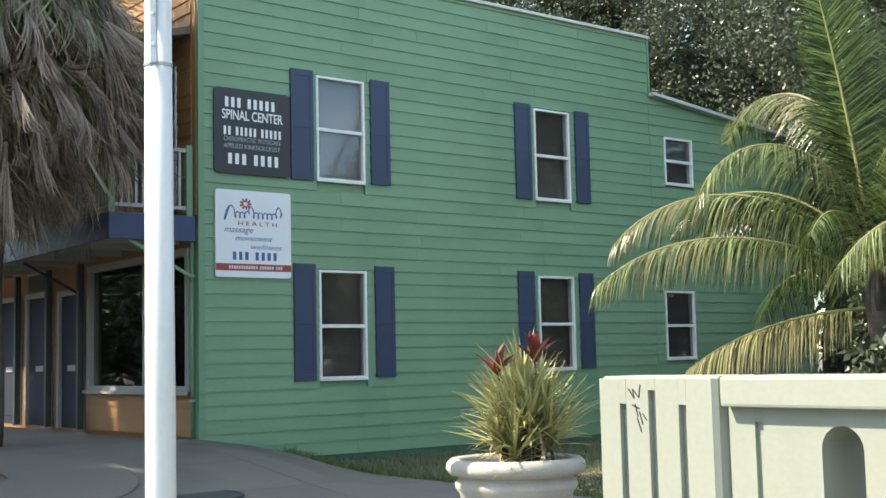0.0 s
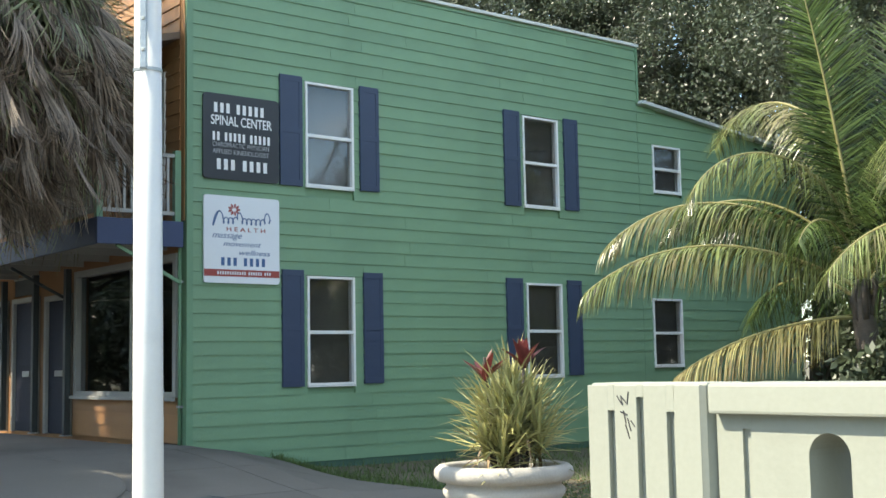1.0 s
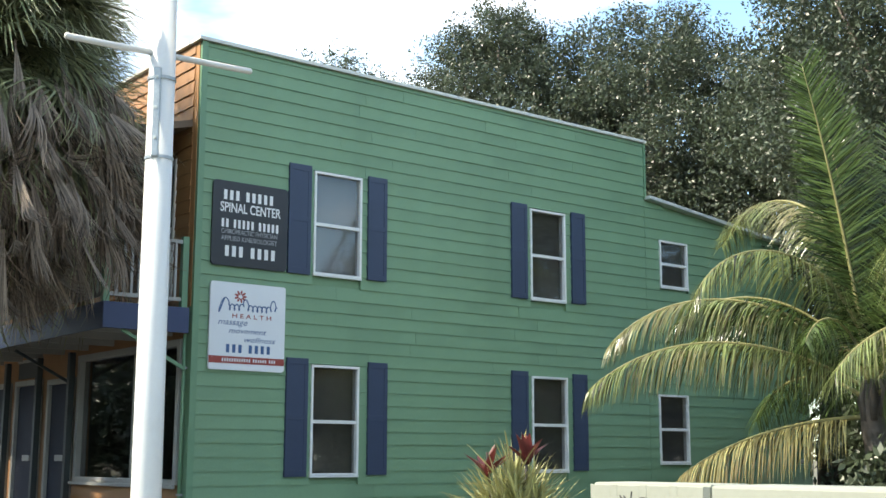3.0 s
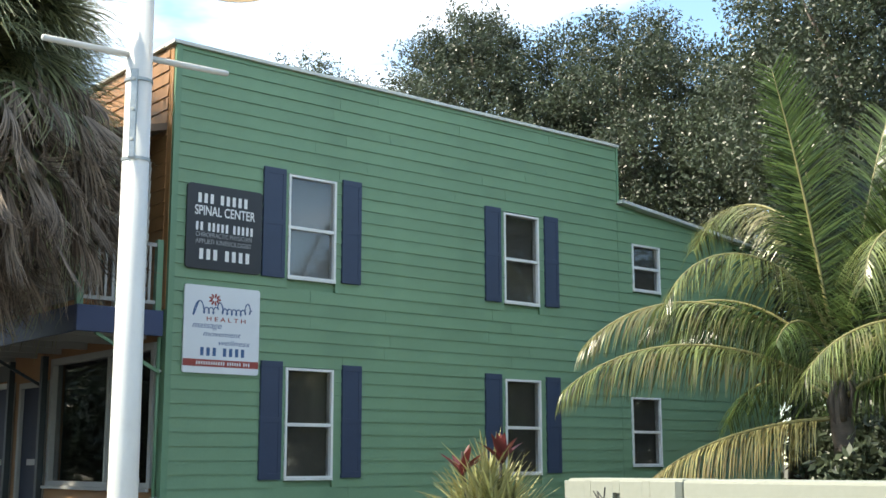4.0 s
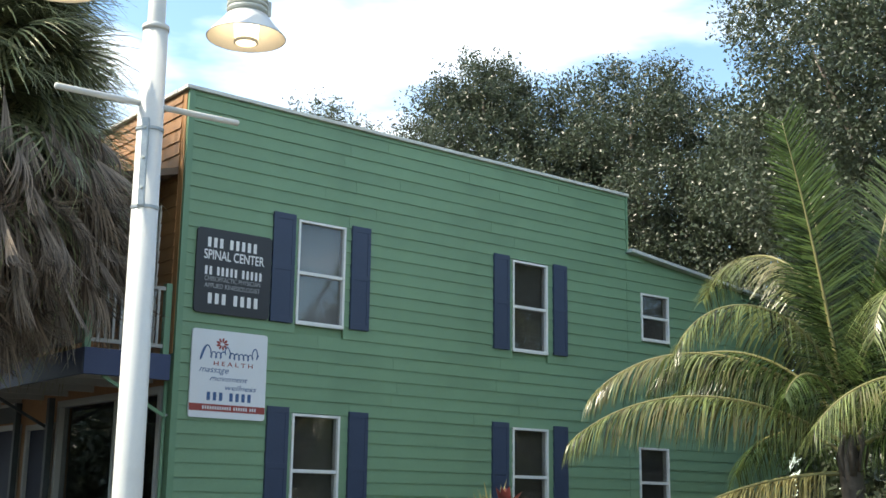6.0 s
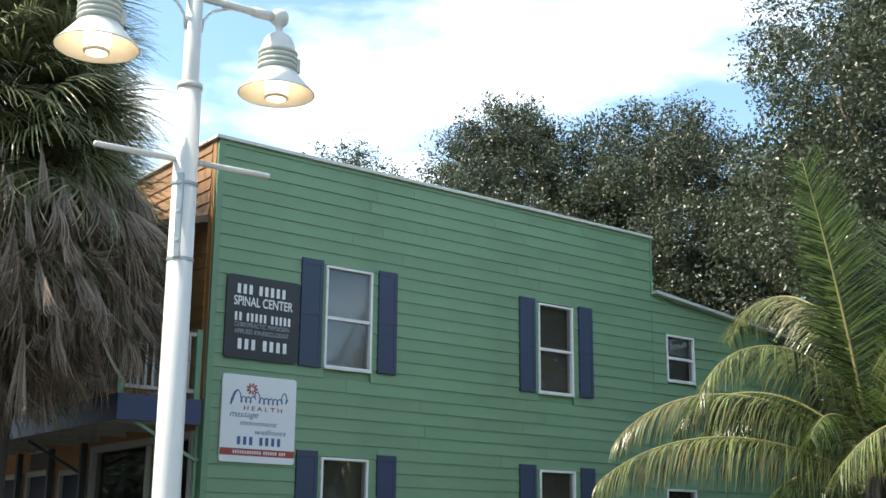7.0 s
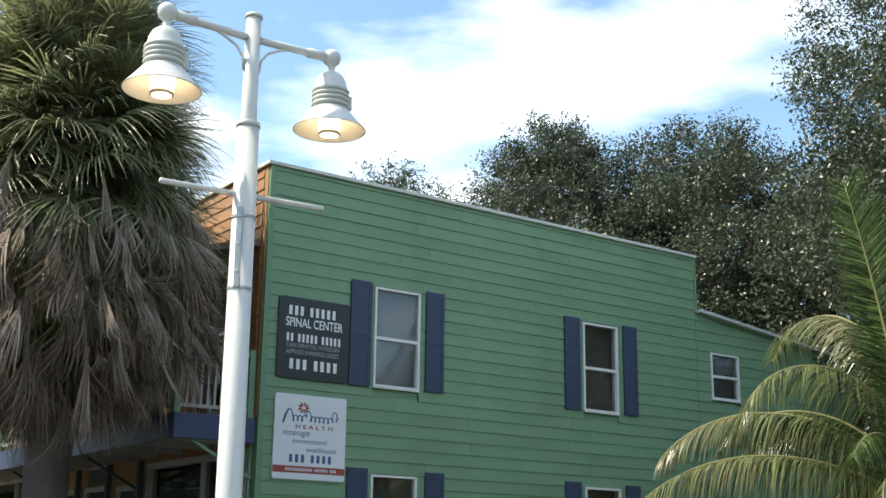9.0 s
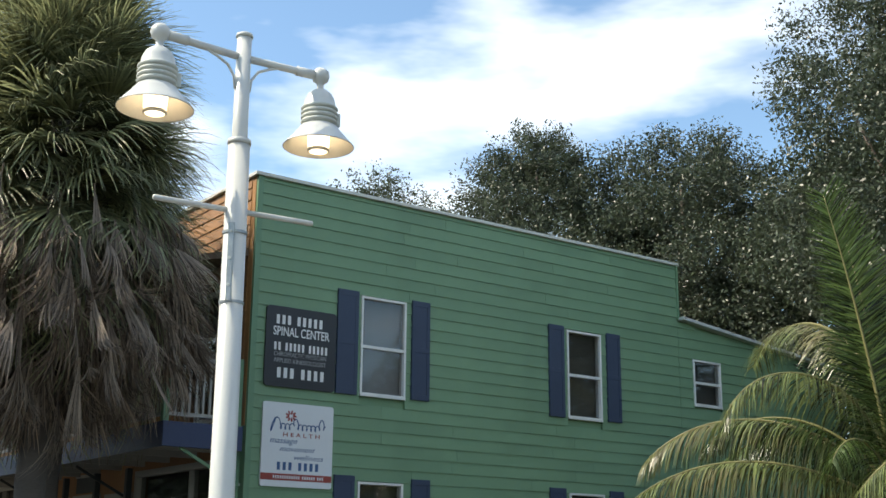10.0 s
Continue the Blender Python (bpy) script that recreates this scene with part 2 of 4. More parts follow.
def raw_mesh(name, verts, faces, m, smooth=False):
    me = bpy.data.meshes.new(name)
    me.from_pydata(verts, [], faces)
    me.materials.append(m)
    me.update()
    if smooth:
        for p in me.polygons:
            p.use_smooth = True
    return me


def cells(a0, a1, z0, z1, holes):
    """Rectangles that fill a wall around its holes (a, a, z, z)."""
    xs = sorted({a0, a1, *[v for h in holes for v in h[:2] if a0 < v < a1]})
    zs = sorted({z0, z1, *[v for h in holes for v in h[2:] if z0 < v < z1]})
    for xa, xb in zip(xs, xs[1:]):
        for za, zb in zip(zs, zs[1:]):
            cx, cz = (xa + xb) / 2, (za + zb) / 2
            if not any(h[0] < cx < h[1] and h[2] < cz < h[3] for h in holes):
                yield xa, xb, za, zb


# ---- ground ----
def smooth01(u):
    u = min(1.0, max(0.0, u))
    return u * u * (3 - 2 * u)


def ground_z(x, y):
    """The street falls gently away from the shop doors."""
    return -0.42 * smooth01(max(x, 0.0) / 2.6 + max(-y, 0.0) / 5.0)


def sheet(x0, x1, y0, y1, nx, ny, dz):
    bm = bmesh.new()
    vs = [[bm.verts.new((x0 + (x1 - x0) * i / nx, y0 + (y1 - y0) * j / ny,
                         ground_z(x0 + (x1 - x0) * i / nx, y0 + (y1 - y0) * j / ny) + dz)) for i in range(nx + 1)] for j in range(ny + 1)]
    for j in range(ny):
        for i in range(nx):
            bm.faces.new((vs[j][i], vs[j][i + 1], vs[j + 1][i + 1], vs[j + 1][i]))
    return bm


KERB = -5.4
far = 900.0
bm = bmesh.new()
cut = [-far, -60, -30, -18, -14, -10, -8, -6, -5, -4, -3, -2, -1, 0, 1, 2, 3, 5, 8, 14, 30, 60, far]
grid = [[bm.verts.new((x, y, ground_z(x, y) - 0.16)) for x in cut] for y in cut]
for j in range(len(cut) - 1):
    for i in range(len(cut) - 1):
        bm.faces.new((grid[j][i], grid[j][i + 1], grid[j + 1][i + 1], grid[j + 1][i]))
tagged(part("ground", bm, M_EARTH), "bare earth with thin grass reaching the horizon", "ground", kind="structure")
tagged(part("road", sheet(-13.0, KERB - 0.16, -60, 60, 2, 60, -0.145), M_ASPHALT), "grey asphalt street surface", "road", kind="structure")
kerb = bmesh.new()
for k in range(60):
    y0, y1 = -60 + 2 * k, -58 + 2 * k
    za, zb = ground_z(KERB, y0), ground_z(KERB, y1)
    vs = [kerb.verts.new(c) for c in ((KERB - 0.15, y0, za - 0.17), (KERB, y0, za - 0.17), (KERB, y0, za), (KERB - 0.12, y0, za),
                                      (KERB - 0.15, y1, zb - 0.17), (KERB, y1, zb - 0.17), (KERB, y1, zb), (KERB - 0.12, y1, zb))]
    for f in ((2, 3, 7, 6), (3, 0, 4, 7), (1, 2, 6, 5)):
        kerb.faces.new([vs[i] for i in f])
tagged(part("kerb", kerb, M_PAVE), "worn concrete kerb along the pavement", "kerb", kind="structure")
tagged(part("lawn", sheet(1.28, 16.0, -12.0, 0.0, 40, 34, -0.03), M_EARTH), "thin lawn soil beside the green wall", "ground", kind="structure")

# ---- building ----
B_X1, B_Y1, TOP = 9.17, 26.0, 6.868
REAR_X1, REAR_Z = 14.0, 5.07


def eave_z(x):
    """Top of the shed roof over the rear wing."""
    return 5.845 - 0.105 * (x - B_X1)


WINDOWS = [("window_1", 1.92, 2.78, 3.68, 5.25), ("window_2", 6.26, 7.09, 3.67, 5.24),
           ("window_3", 1.93, 2.77, 0.75, 2.35), ("window_4", 6.26, 7.09, 0.79, 2.37)]
REAR_WINDOWS = [("window_5", 9.53, 10.32, 4.17, 5.06), ("window_6", 9.40, 10.22, 0.92, 2.17)]
south_holes = [w[1:] for w in WINDOWS]
rear_holes = [w[1:] for w in REAR_WINDOWS]
bm = bmesh.new()
for xa, xb, za, zb in cells(0.02, B_X1, -0.7, TOP, south_holes):
    box(bm, xa, xb, 0.03, 0.20, za, zb)
south = tagged(part("wall_south", bm, M_GREEN), "green painted lap siding wall of the two-storey shop", "wall", kind="structure")
bm = bmesh.new()
for xa, xb, za, zb in cells(B_X1, REAR_X1, -0.7, REAR_Z, rear_holes):
    box(bm, xa, xb, 0.0305, 0.20, za, zb)
gable = [(B_X1, REAR_Z), (REAR_X1, REAR_Z), (REAR_X1, eave_z(REAR_X1) - 0.06), (B_X1, eave_z(B_X1) - 0.06)]
fr_, bk_ = [bm.verts.new((x, 0.0305, z)) for x, z in gable], [bm.verts.new((x, 0.20, z)) for x, z in gable]
bm.faces.new(fr_)
bm.faces.new(bk_[::-1])
rear = tagged(part("wall_rear", bm, M_GREEN), "green lap siding wall of the lower rear wing", "wall", kind="structure")

SHOP = (0.20, 3.86, 0.64, 2.62)
SHOP_B = (9.15, 13.2, 0.66, 2.75)
DOORS = [(4.08, 5.24, 0.0, 2.30), (5.56, 6.84, 0.0, 2.34), (7.12, 8.48, 0.0, 2.34)]
UPPER = [(0.60, 1.70, 3.2, 5.25), (3.6, 4.6, 3.9, 5.2), (6.8, 7.8, 3.9, 5.2), (10.2, 11.2, 3.9, 5.2)]
bm = bmesh.new()
for ya, yb, za, zb in cells(0.02, B_Y1, -0.7, TOP, [SHOP, SHOP_B, *DOORS, *UPPER]):
    box(bm, 0.03, 0.20, ya, yb, za, zb)
west = tagged(part("wall_west", bm, M_ORANGE), "orange painted street front of the shop", "wall", kind="structure")
tagged(part("wall_north", boxed(0.2, B_X1, B_Y1 - 0.2, B_Y1, -0.7, TOP), M_GREEN), "plain green rear side of the building", "wall", kind="structure")
bm = boxed(REAR_X1 - 0.2, REAR_X1, 0.2, B_Y1, -0.7, 5.4)
box(bm, B_X1 - 0.2, B_X1, 0.2, B_Y1, 5.4, TOP - 0.002)
tagged(part("wall_east", bm, M_GREEN), "plain green back wall of the building", "wall", kind="structure")
bm = boxed(0.2, B_X1 - 0.2, 0.2, B_Y1 - 0.2, 6.3, 6.45)
tagged(part("roof_deck", bm, M_ROOF), "flat grey roof behind the parapet", "roof", kind="structure")
# plain inner floors and partition, added; room shade is put into their colour
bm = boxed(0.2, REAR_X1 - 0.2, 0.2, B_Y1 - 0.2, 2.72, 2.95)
tagged(part("ceiling", bm, M_UNLIT), "storey floor inside the shop, coloured dark as unlit", "ceiling", kind="structure")
tagged(part("floor", boxed(0.2, REAR_X1 - 0.2, 0.2, B_Y1 - 0.2, -0.1, 0.0), M_UNLIT), "shop floor behind the windows, coloured dark as unlit", "floor", kind="structure")
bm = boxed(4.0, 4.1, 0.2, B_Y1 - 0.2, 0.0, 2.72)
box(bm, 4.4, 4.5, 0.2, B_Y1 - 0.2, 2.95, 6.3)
tagged(part("wall_inner", bm, M_UNLIT), "partition inside the building, coloured dark as unlit", "wall", kind="structure")
# white metal coping in lengths
bm = bmesh.new()
for k in range(3):
    box(bm, -0.05 + k * 3.09, 3.036 + k * 3.09, -0.06, 0.26, TOP, TOP + 0.055, bevel=0.008)
tagged(part("trim", bm, M_COPING), "white metal coping on the green parapet", "coping", kind="structure")
tagged(part("trim", boxed(-0.06, 0.26, 0.27, B_Y1, TOP, TOP + 0.05, bevel=0.008), M_COPING), "white metal coping above the street front", "coping", kind="structure")
tagged(part("trim", boxed(B_X1 - 0.02, B_X1 + 0.025, -0.035, 0.03, 5.8, TOP - 0.003), M_GREEN_TRIM), "green corner board of the parapet", "trim", kind="structure")
bm = boxed(0.005, 0.10, -0.028, 0.03, -0.12, TOP - 0.003)
box(bm, 0.006, 0.03, 0.031, 0.14, 0.0, 2.66)
tagged(part("trim", bm, M_GREEN_TRIM), "green corner board of the siding", "trim", kind="structure")
tagged(part("trim", boxed(-0.005, 0.03, 0.031, 0.15, 3.06, TOP - 0.003), M_ORANGE), "orange corner board of the street front", "trim", kind="structure")
# foundation below the siding
tagged(part("foundation", boxed(0.3, REAR_X1, 0.0, 0.028, -0.7, -0.34), M_FOUNDATION), "dark green block foundation under the siding", "foundation", kind="structure")
# rear shed roof
bm = bmesh.new()
prof = [(x, eave_z(x)) for x in (B_X1 + 0.003, REAR_X1 + 0.4)]
vs = []
for y in (-0.16, B_Y1):
    for x, z in prof:
        vs.append((bm.verts.new((x, y, z)), bm.verts.new((x, y, z - 0.06))))
a, b, c, d = vs
for f in ((a[0], b[0], d[0], c[0]), (a[1], c[1], d[1], b[1]), (a[0], a[1], b[1], b[0]), (c[0], d[0], d[1], c[1]), (a[0], c[0], c[1], a[1]), (b[0], b[1], d[1], d[0])):
    bm.faces.new(f)
tagged(part("roof_rear", bm, M_EAVE), "grey shed roof with pale eave over the rear wing", "roof", kind="structure")

# ---- windows of the green wall ----
def sash_window(name, x0, x1, z0, z1, shade, label):
    w = holder(name, pose((x0 + x1) / 2, 0, z0), label, "window", "", "structure")
    hw, h, t = (x1 - x0) / 2, z1 - z0, 0.038
    f = bmesh.new()
    for b in ((-hw, -hw + t, 0, h), (hw - t, hw, 0, h), (-hw + t, hw - t, 0, t), (-hw + t, hw - t, h - t, h)):
        box(f, b[0], b[1], -0.035, 0.10, b[2], b[3], bevel=0.004)
    part("window_frame", f, M_VINYL, w)
    part("meeting_rail", boxed(-hw + t, hw - t, -0.02, 0.05, h * 0.47, h * 0.47 + 0.05, bevel=0.004), M_VINYL, w)
    part("window_sill", boxed(-hw, hw, -0.045, 0.0, -0.022, -0.003, bevel=0.004), M_VINYL, w)
    for za, zb, y in ((t, h * 0.47, 0.03), (h * 0.47 + 0.05, h - t, 0.012)):
        p = part("pane", boxed(-hw + t, hw - t, y, y + 0.006, za, zb), M_GLASS, w)
        p.visible_shadow = False
    part("blind", boxed(-hw + 0.01, hw - 0.01, 0.13, 0.14, 0.02, h - 0.02), shade, w)
    return w


SHADES = {"window_1": M_BLIND}
WLABEL = {"window_1": "white sash window with a drawn grey blind", "window_2": "white sash window reflecting trees",
          "window_3": "white sash window with dark panes", "window_4": "white sash window behind the spiky plant",
          "window_5": "small white sash window under the eave", "window_6": "white sash window behind the palm"}
for name, x0, x1, z0, z1 in WINDOWS + REAR_WINDOWS:
    sash_window(name, x0, x1, z0, z1, SHADES.get(name, M_CURTAIN), WLABEL[name])


def shutter(x0, x1, z0, z1):
    hw, h = (x1 - x0) / 2, z1 - z0
    s = holder("shutter", pose((x0 + x1) / 2, -0.02, z0), "navy blue painted wooden window shutter", "shutter", "shutters of the green wall")
    part("board", boxed(-hw, hw, -0.030, 0.02, 0, h, bevel=0.004), M_NAVY, s)
    for za, zb in ((0.0, 0.09), (h - 0.09, h), (h * 0.5 - 0.04, h * 0.5 + 0.04)):
        part("rail", boxed(-hw, hw, -0.036, -0.0305, za, zb, bevel=0.002), M_NAVY, s)
    for xa, xb in ((-hw, -hw + 0.06), (hw - 0.06, hw)):
        for za, zb in ((0.09, h * 0.5 - 0.04), (h * 0.5 + 0.04, h - 0.09)):
            part("stile", boxed(xa, xb, -0.036, -0.0305, za, zb), M_NAVY, s)


for x0, x1, z0, z1 in ((1.475, 1.855, 3.66, 5.30), (2.885, 3.235, 3.68, 5.30), (5.82, 6.17, 3.66, 5.29), (7.22, 7.55, 3.67, 5.29),
                       (1.50, 1.86, 0.74, 2.43), (2.92, 3.27, 0.76, 2.43), (5.80, 6.16, 0.80, 2.44), (7.21, 7.54, 0.80, 2.44)):
    shutter(x0, x1, z0, z1)


# ---- signs ----
def board(name, w, h, t, r):
    """Upright board with rounded corners, its face at y = -t."""
    bm = bmesh.new()
    ring = []
    for cx, cz, a0 in ((w - r, h - r, 0), (r, h - r, 90), (r, r, 180), (w - r, r, 270)):
        for k in range(5):
            a = radians(a0 + 22.5 * k)
            ring.append((cx + r * math.cos(a), cz + r * math.sin(a)))
    fr = [bm.verts.new((x, -t, z)) for x, z in ring]
    bk = [bm.verts.new((x, 0, z)) for x, z in ring]
    bm.faces.new(fr[::-1])
    bm.faces.new(bk)
    for k in range(len(ring)):
        bm.faces.new((fr[k], fr[(k + 1) % len(ring)], bk[(k + 1) % len(ring)], bk[k]))
    return bm


def lettering(text, w, h, cx, cz, y, m, parent, shear=0.0, bold=0.0):
    """A painted line of words, w wide and h high round (cx, cz)."""
    cu = bpy.data.curves.new("words", "FONT")
    cu.body, cu.shear, cu.offset, cu.extrude = text, shear, bold, 0.001
    tmp = bpy.data.objects.new("words", cu)
    scene.collection.objects.link(tmp)
    me = bpy.data.meshes.new_from_object(tmp.evaluated_get(bpy.context.evaluated_depsgraph_get()))
    bpy.data.objects.remove(tmp)
    xs, ys = [v.co.x for v in me.vertices], [v.co.y for v in me.vertices]
    mx, my, sx, sy = (max(xs) + min(xs)) / 2, (max(ys) + min(ys)) / 2, w / (max(xs) - min(xs)), h / (max(ys) - min(ys))
    for v in me.vertices:
        v.co = Vector((cx + (v.co.x - mx) * sx, y - v.co.z, cz + (v.co.y - my) * sy))
    me.materials.clear()
    me.materials.append(m)
    return part("lettering", me, m, parent)


def bars(counts, w, h, cx, cz, y, m, parent, slant=0.0):
    """A line of plain upright bars, in groups."""
    total = sum(counts) + 0.7 * (len(counts) - 1)
    step, x = w / total, cx - w / 2
    for g in counts:
        for k in range(g):
            part("bar", boxed(x + step * 0.16, x + step * 0.70, y - 0.001, y + 0.0005, cz - h / 2, cz + h / 2), m, parent)
            x += step
        x += 0.7 * step


S, T = 1.215, 0.03
s1 = holder("wall_sign", pose(0.237, -0.024, 3.66), "black painted sign board with white lettering", "sign")
part("board", board("b", S, S, T, 0.06), M_BLACK, s1)
F = -T - 0.0015
bars((3, 5), 0.80 * S * 0.86, 0.115 * S, 0.47 * S, 0.835 * S, F, M_LETTER, s1)
lettering("SPINAL CENTER", 0.80 * S, 0.115 * S, 0.50 * S, 0.69 * S, F, M_LETTER, s1, bold=0.012)
bars((2, 5, 5), 0.78 * S, 0.10 * S, 0.50 * S, 0.50 * S, F, M_LETTER, s1)
lettering("CHIROPRACTIC PHYSICIAN", 0.74 * S, 0.055 * S, 0.49 * S, 0.405 * S, F, M_LETTER_DIM, s1)
lettering("APPLIED KINESIOLOGIST", 0.74 * S, 0.055 * S, 0.49 * S, 0.325 * S, F, M_LETTER_DIM, s1)
bars((3, 4), 0.70 * S, 0.125 * S, 0.51 * S, 0.175 * S, F, M_LETTER, s1)

s2 = holder("wall_sign", pose(0.248, -0.024, 2.205), "white sign board with blue script and a red band", "sign")
H2 = 1.225
part("board", board("b", 1.2, H2, T, 0.04), M_SIGN_WHITE, s2)
part("band", boxed(0.004, 1.196, -T - 0.002, -T + 0.004, 0.075 * H2, 0.155 * H2), M_RED, s2)
bars((12, 6, 3), 0.86, 0.045, 0.63, 0.115 * H2, -T - 0.0035, M_SIGN_WHITE, s2)
bars((3, 4), 0.74, 0.115, 0.62, 0.245 * H2, F, M_INK, s2)
lettering("wellness", 0.50, 0.075, 0.80, 0.355 * H2, F, M_INK, s2, shear=0.35)
lettering("movement", 0.60, 0.06, 0.60, 0.445 * H2, F, M_INK, s2, shear=0.35)
lettering("massage", 0.46, 0.085, 0.36, 0.525 * H2, F, M_INK, s2, shear=0.35)
lettering("H E A L T H", 0.62, 0.06, 0.66, 0.62 * H2, F, M_RED, s2, bold=0.01)
# looping blue stroke of the shop's script
bm = bmesh.new()
pts = [Vector((0.17 + 0.07 * math.cos(a) + 0.012 * a, F, H2 * (0.735 + 0.085 * math.sin(a * 1.5 + 0.6)))) for a in [0.5 + k * 5.2 / 30 for k in range(31)]]
pts += [Vector((0.27 + 0.80 * u + 0.022 * math.sin(u * 69.0), F, H2 * (0.715 + 0.036 * math.cos(u * 69.0) + (0.075 * max(0, math.sin(u * 11.0 - 2.2)) ** 8)))) for u in [k / 150 for k in range(1, 151)]]
for p, q in zip(pts, pts[1:]):
    d = (q - p).normalized().cross(Vector((0, 1, 0))) * 0.009
    vs = [bm.verts.new(c) for c in (p - d, q - d, q + d, p + d)]
    bm.faces.new(vs)
part("script_stroke", bm, M_INK, s2)
bm = bmesh.new()
for k in range(9):
    a = 2 * math.pi * k / 9
    c = Vector((0.47 + 0.065 * math.cos(a), F, H2 * 0.845 + 0.055 * math.sin(a)))
    ring = [bm.verts.new(c + Vector((0.034 * math.cos(a) * math.cos(b) - 0.016 * math.sin(a) * math.sin(b), 0,
                                     0.034 * math.sin(a) * math.cos(b) + 0.016 * math.cos(a) * math.sin(b)))) for b in (2 * math.pi * j / 10 for j in range(10))]
    bm.faces.new(ring)
part("flower_mark", bm, M_RED, s2)


# ---- street front ----
def shop_window(name, y0, y1, z0, z1, mullions, label):
    w = holder(name, pose(0, y0, z0), label, "window", "", "structure")
    L, h, t = y1 - y0, z1 - z0, 0.10
    f = bmesh.new()
    for b in ((0, t, 0, h), (L - t, L, 0, h), (t, L - t, 0, 0.07), (t, L - t, h - t, h)):
        box(f, -0.05, 0.12, b[0], b[1], b[2], b[3], bevel=0.006)
    part("window_frame", f, M_GREY_FRAME, w)
    part("window_sill", boxed(-0.10, -0.051, 0.0, L + 0.04, -0.05, 0.0, bevel=0.006), M_GREY_FRAME, w)
    edges = [t, *mullions, L - t]
    for a, b in zip(edges, edges[1:]):
        p = part("pane", boxed(0.03, 0.038, a + 0.025, b - 0.025, 0.07, h - t), M_GLASS, w)
        p.visible_shadow = False
    for a in mullions:
        part("mullion", boxed(-0.04, 0.10, a - 0.025, a + 0.025, 0.07, h - t, bevel=0.004), M_GREY_FRAME, w)


shop_window("window_7", *SHOP, [1.50], "wide shop window with a pale grey frame")
shop_window("window_8", *SHOP_B, [2.0], "second shop window with a pale frame")


def shop_door(name, y0, y1, z0, z1):
    d = holder(name, pose(0, y0, z0), "dark navy shop door in a pale frame, shut", "door", "shop doors", "structure")
    L, h, t = y1 - y0, z1 - z0, 0.09
    f = bmesh.new()
    for b in ((0, t, 0, h), (L - t, L, 0, h), (t, L - t, h - t, h)):
        box(f, -0.03, 0.16, b[0], b[1], b[2], b[3], bevel=0.006)
    part("door_frame", f, M_GREY_FRAME, d)
    leaf = part("door_leaf", boxed(0.03, 0.08, t, L - t, 0.01, h - t, bevel=0.004), M_DOOR, d)
    part("door_panel", boxed(0.02, 0.0295, t + 0.12, L - t - 0.12, 1.15, h - t - 0.15, bevel=0.004), M_DOOR, leaf)
    part("door_panel", boxed(0.02, 0.0295, t + 0.12, L - t - 0.12, 0.15, 0.85, bevel=0.004), M_DOOR, leaf)
    part("letter_slot", boxed(0.008, 0.0295, L / 2 - 0.17, L / 2 + 0.17, 0.95, 1.05, bevel=0.004), M_GREY_FRAME, leaf, "pale metal letter slot")
    part("handle", tube(bmesh.new(), [(-0.01, t + 0.07, 0.98), (-0.01, t + 0.07, 1.14)], 0.012, 8), M_STEEL, leaf)


for k, dd in enumerate(DOORS):
    shop_door("door_%d" % (k + 1), *dd)


def upper_window(name, y0, y1, z0, z1):
    w = holder(name, pose(0, y0, z0), "white framed window on the balcony", "window", "", "structure")
    L, h, t = y1 - y0, z1 - z0, 0.06
    f = bmesh.new()
    for b in ((0, t, 0, h), (L - t, L, 0, h), (t, L - t, 0, t), (t, L - t, h - t, h), (t, L - t, h * 0.5 - 0.025, h * 0.5 + 0.025)):
        box(f, -0.035, 0.10, b[0], b[1], b[2], b[3], bevel=0.004)
    part("window_frame", f, M_VINYL, w)
    p = part("pane", boxed(0.03, 0.036, t, L - t, t, h - t), M_GLASS, w)
    p.visible_shadow = False


for k, uu in enumerate(UPPER):
    upper_window("window_%d" % (9 + k), *uu)

# balcony over the pavement
BAL_X, BAL_Y1 = -1.26, 24.6
bal = holder("balcony", pose(0, 0, 2.7), "blue-edged wooden balcony with a pale railing", "balcony")
part("deck", boxed(BAL_X + 0.04, -0.031, 0.045, BAL_Y1, 0.10, 0.30), M_GREY_FRAME, bal)
part("fascia", boxed(BAL_X, -0.031, 0.0, 0.04, -0.02, 0.33, bevel=0.006), M_BLUE, bal)
part("fascia", boxed(BAL_X, BAL_X + 0.04, 0.045, BAL_Y1, -0.02, 0.33, bevel=0.006), M_BLUE, bal)
for k in range(24):
    part("joist", boxed(BAL_X + 0.042, -0.031, 0.5 + k, 0.55 + k, -0.02, 0.098), M_GREY_FRAME, bal)
for k in range(12):
    y = 0.05 + k * 2.05
    if k % 2 == 0:
        part("brace", tube(bmesh.new(), [(-0.04, y + 0.03, -0.50), (BAL_X + 0.30, y + 0.03, -0.02)], 0.032, 4), M_GREEN_TRIM if k == 0 else M_POST, bal)
    part("rail_post", boxed(BAL_X + 0.01, BAL_X + 0.10, y, y + 0.09, 0.331, 1.32, bevel=0.006), M_GREEN_TRIM, bal)
part("rail_post", boxed(-0.13, -0.04, 0.05, 0.14, 0.331, 1.32, bevel=0.006), M_GREEN_TRIM, bal)
for z in (0.42, 1.22):
    part("hand_rail", boxed(BAL_X + 0.03, BAL_X + 0.08, 0.14, BAL_Y1 - 0.1, z, z + 0.05), M_GREY_FRAME, bal)
    part("hand_rail", boxed(BAL_X + 0.10, -0.13, 0.07, 0.12, z, z + 0.05), M_GREY_FRAME, bal)
bal_me = mesh_of("baluster", boxed(-0.017, 0.017, -0.017, 0.017, 0.47, 1.22), M_GREY_FRAME)
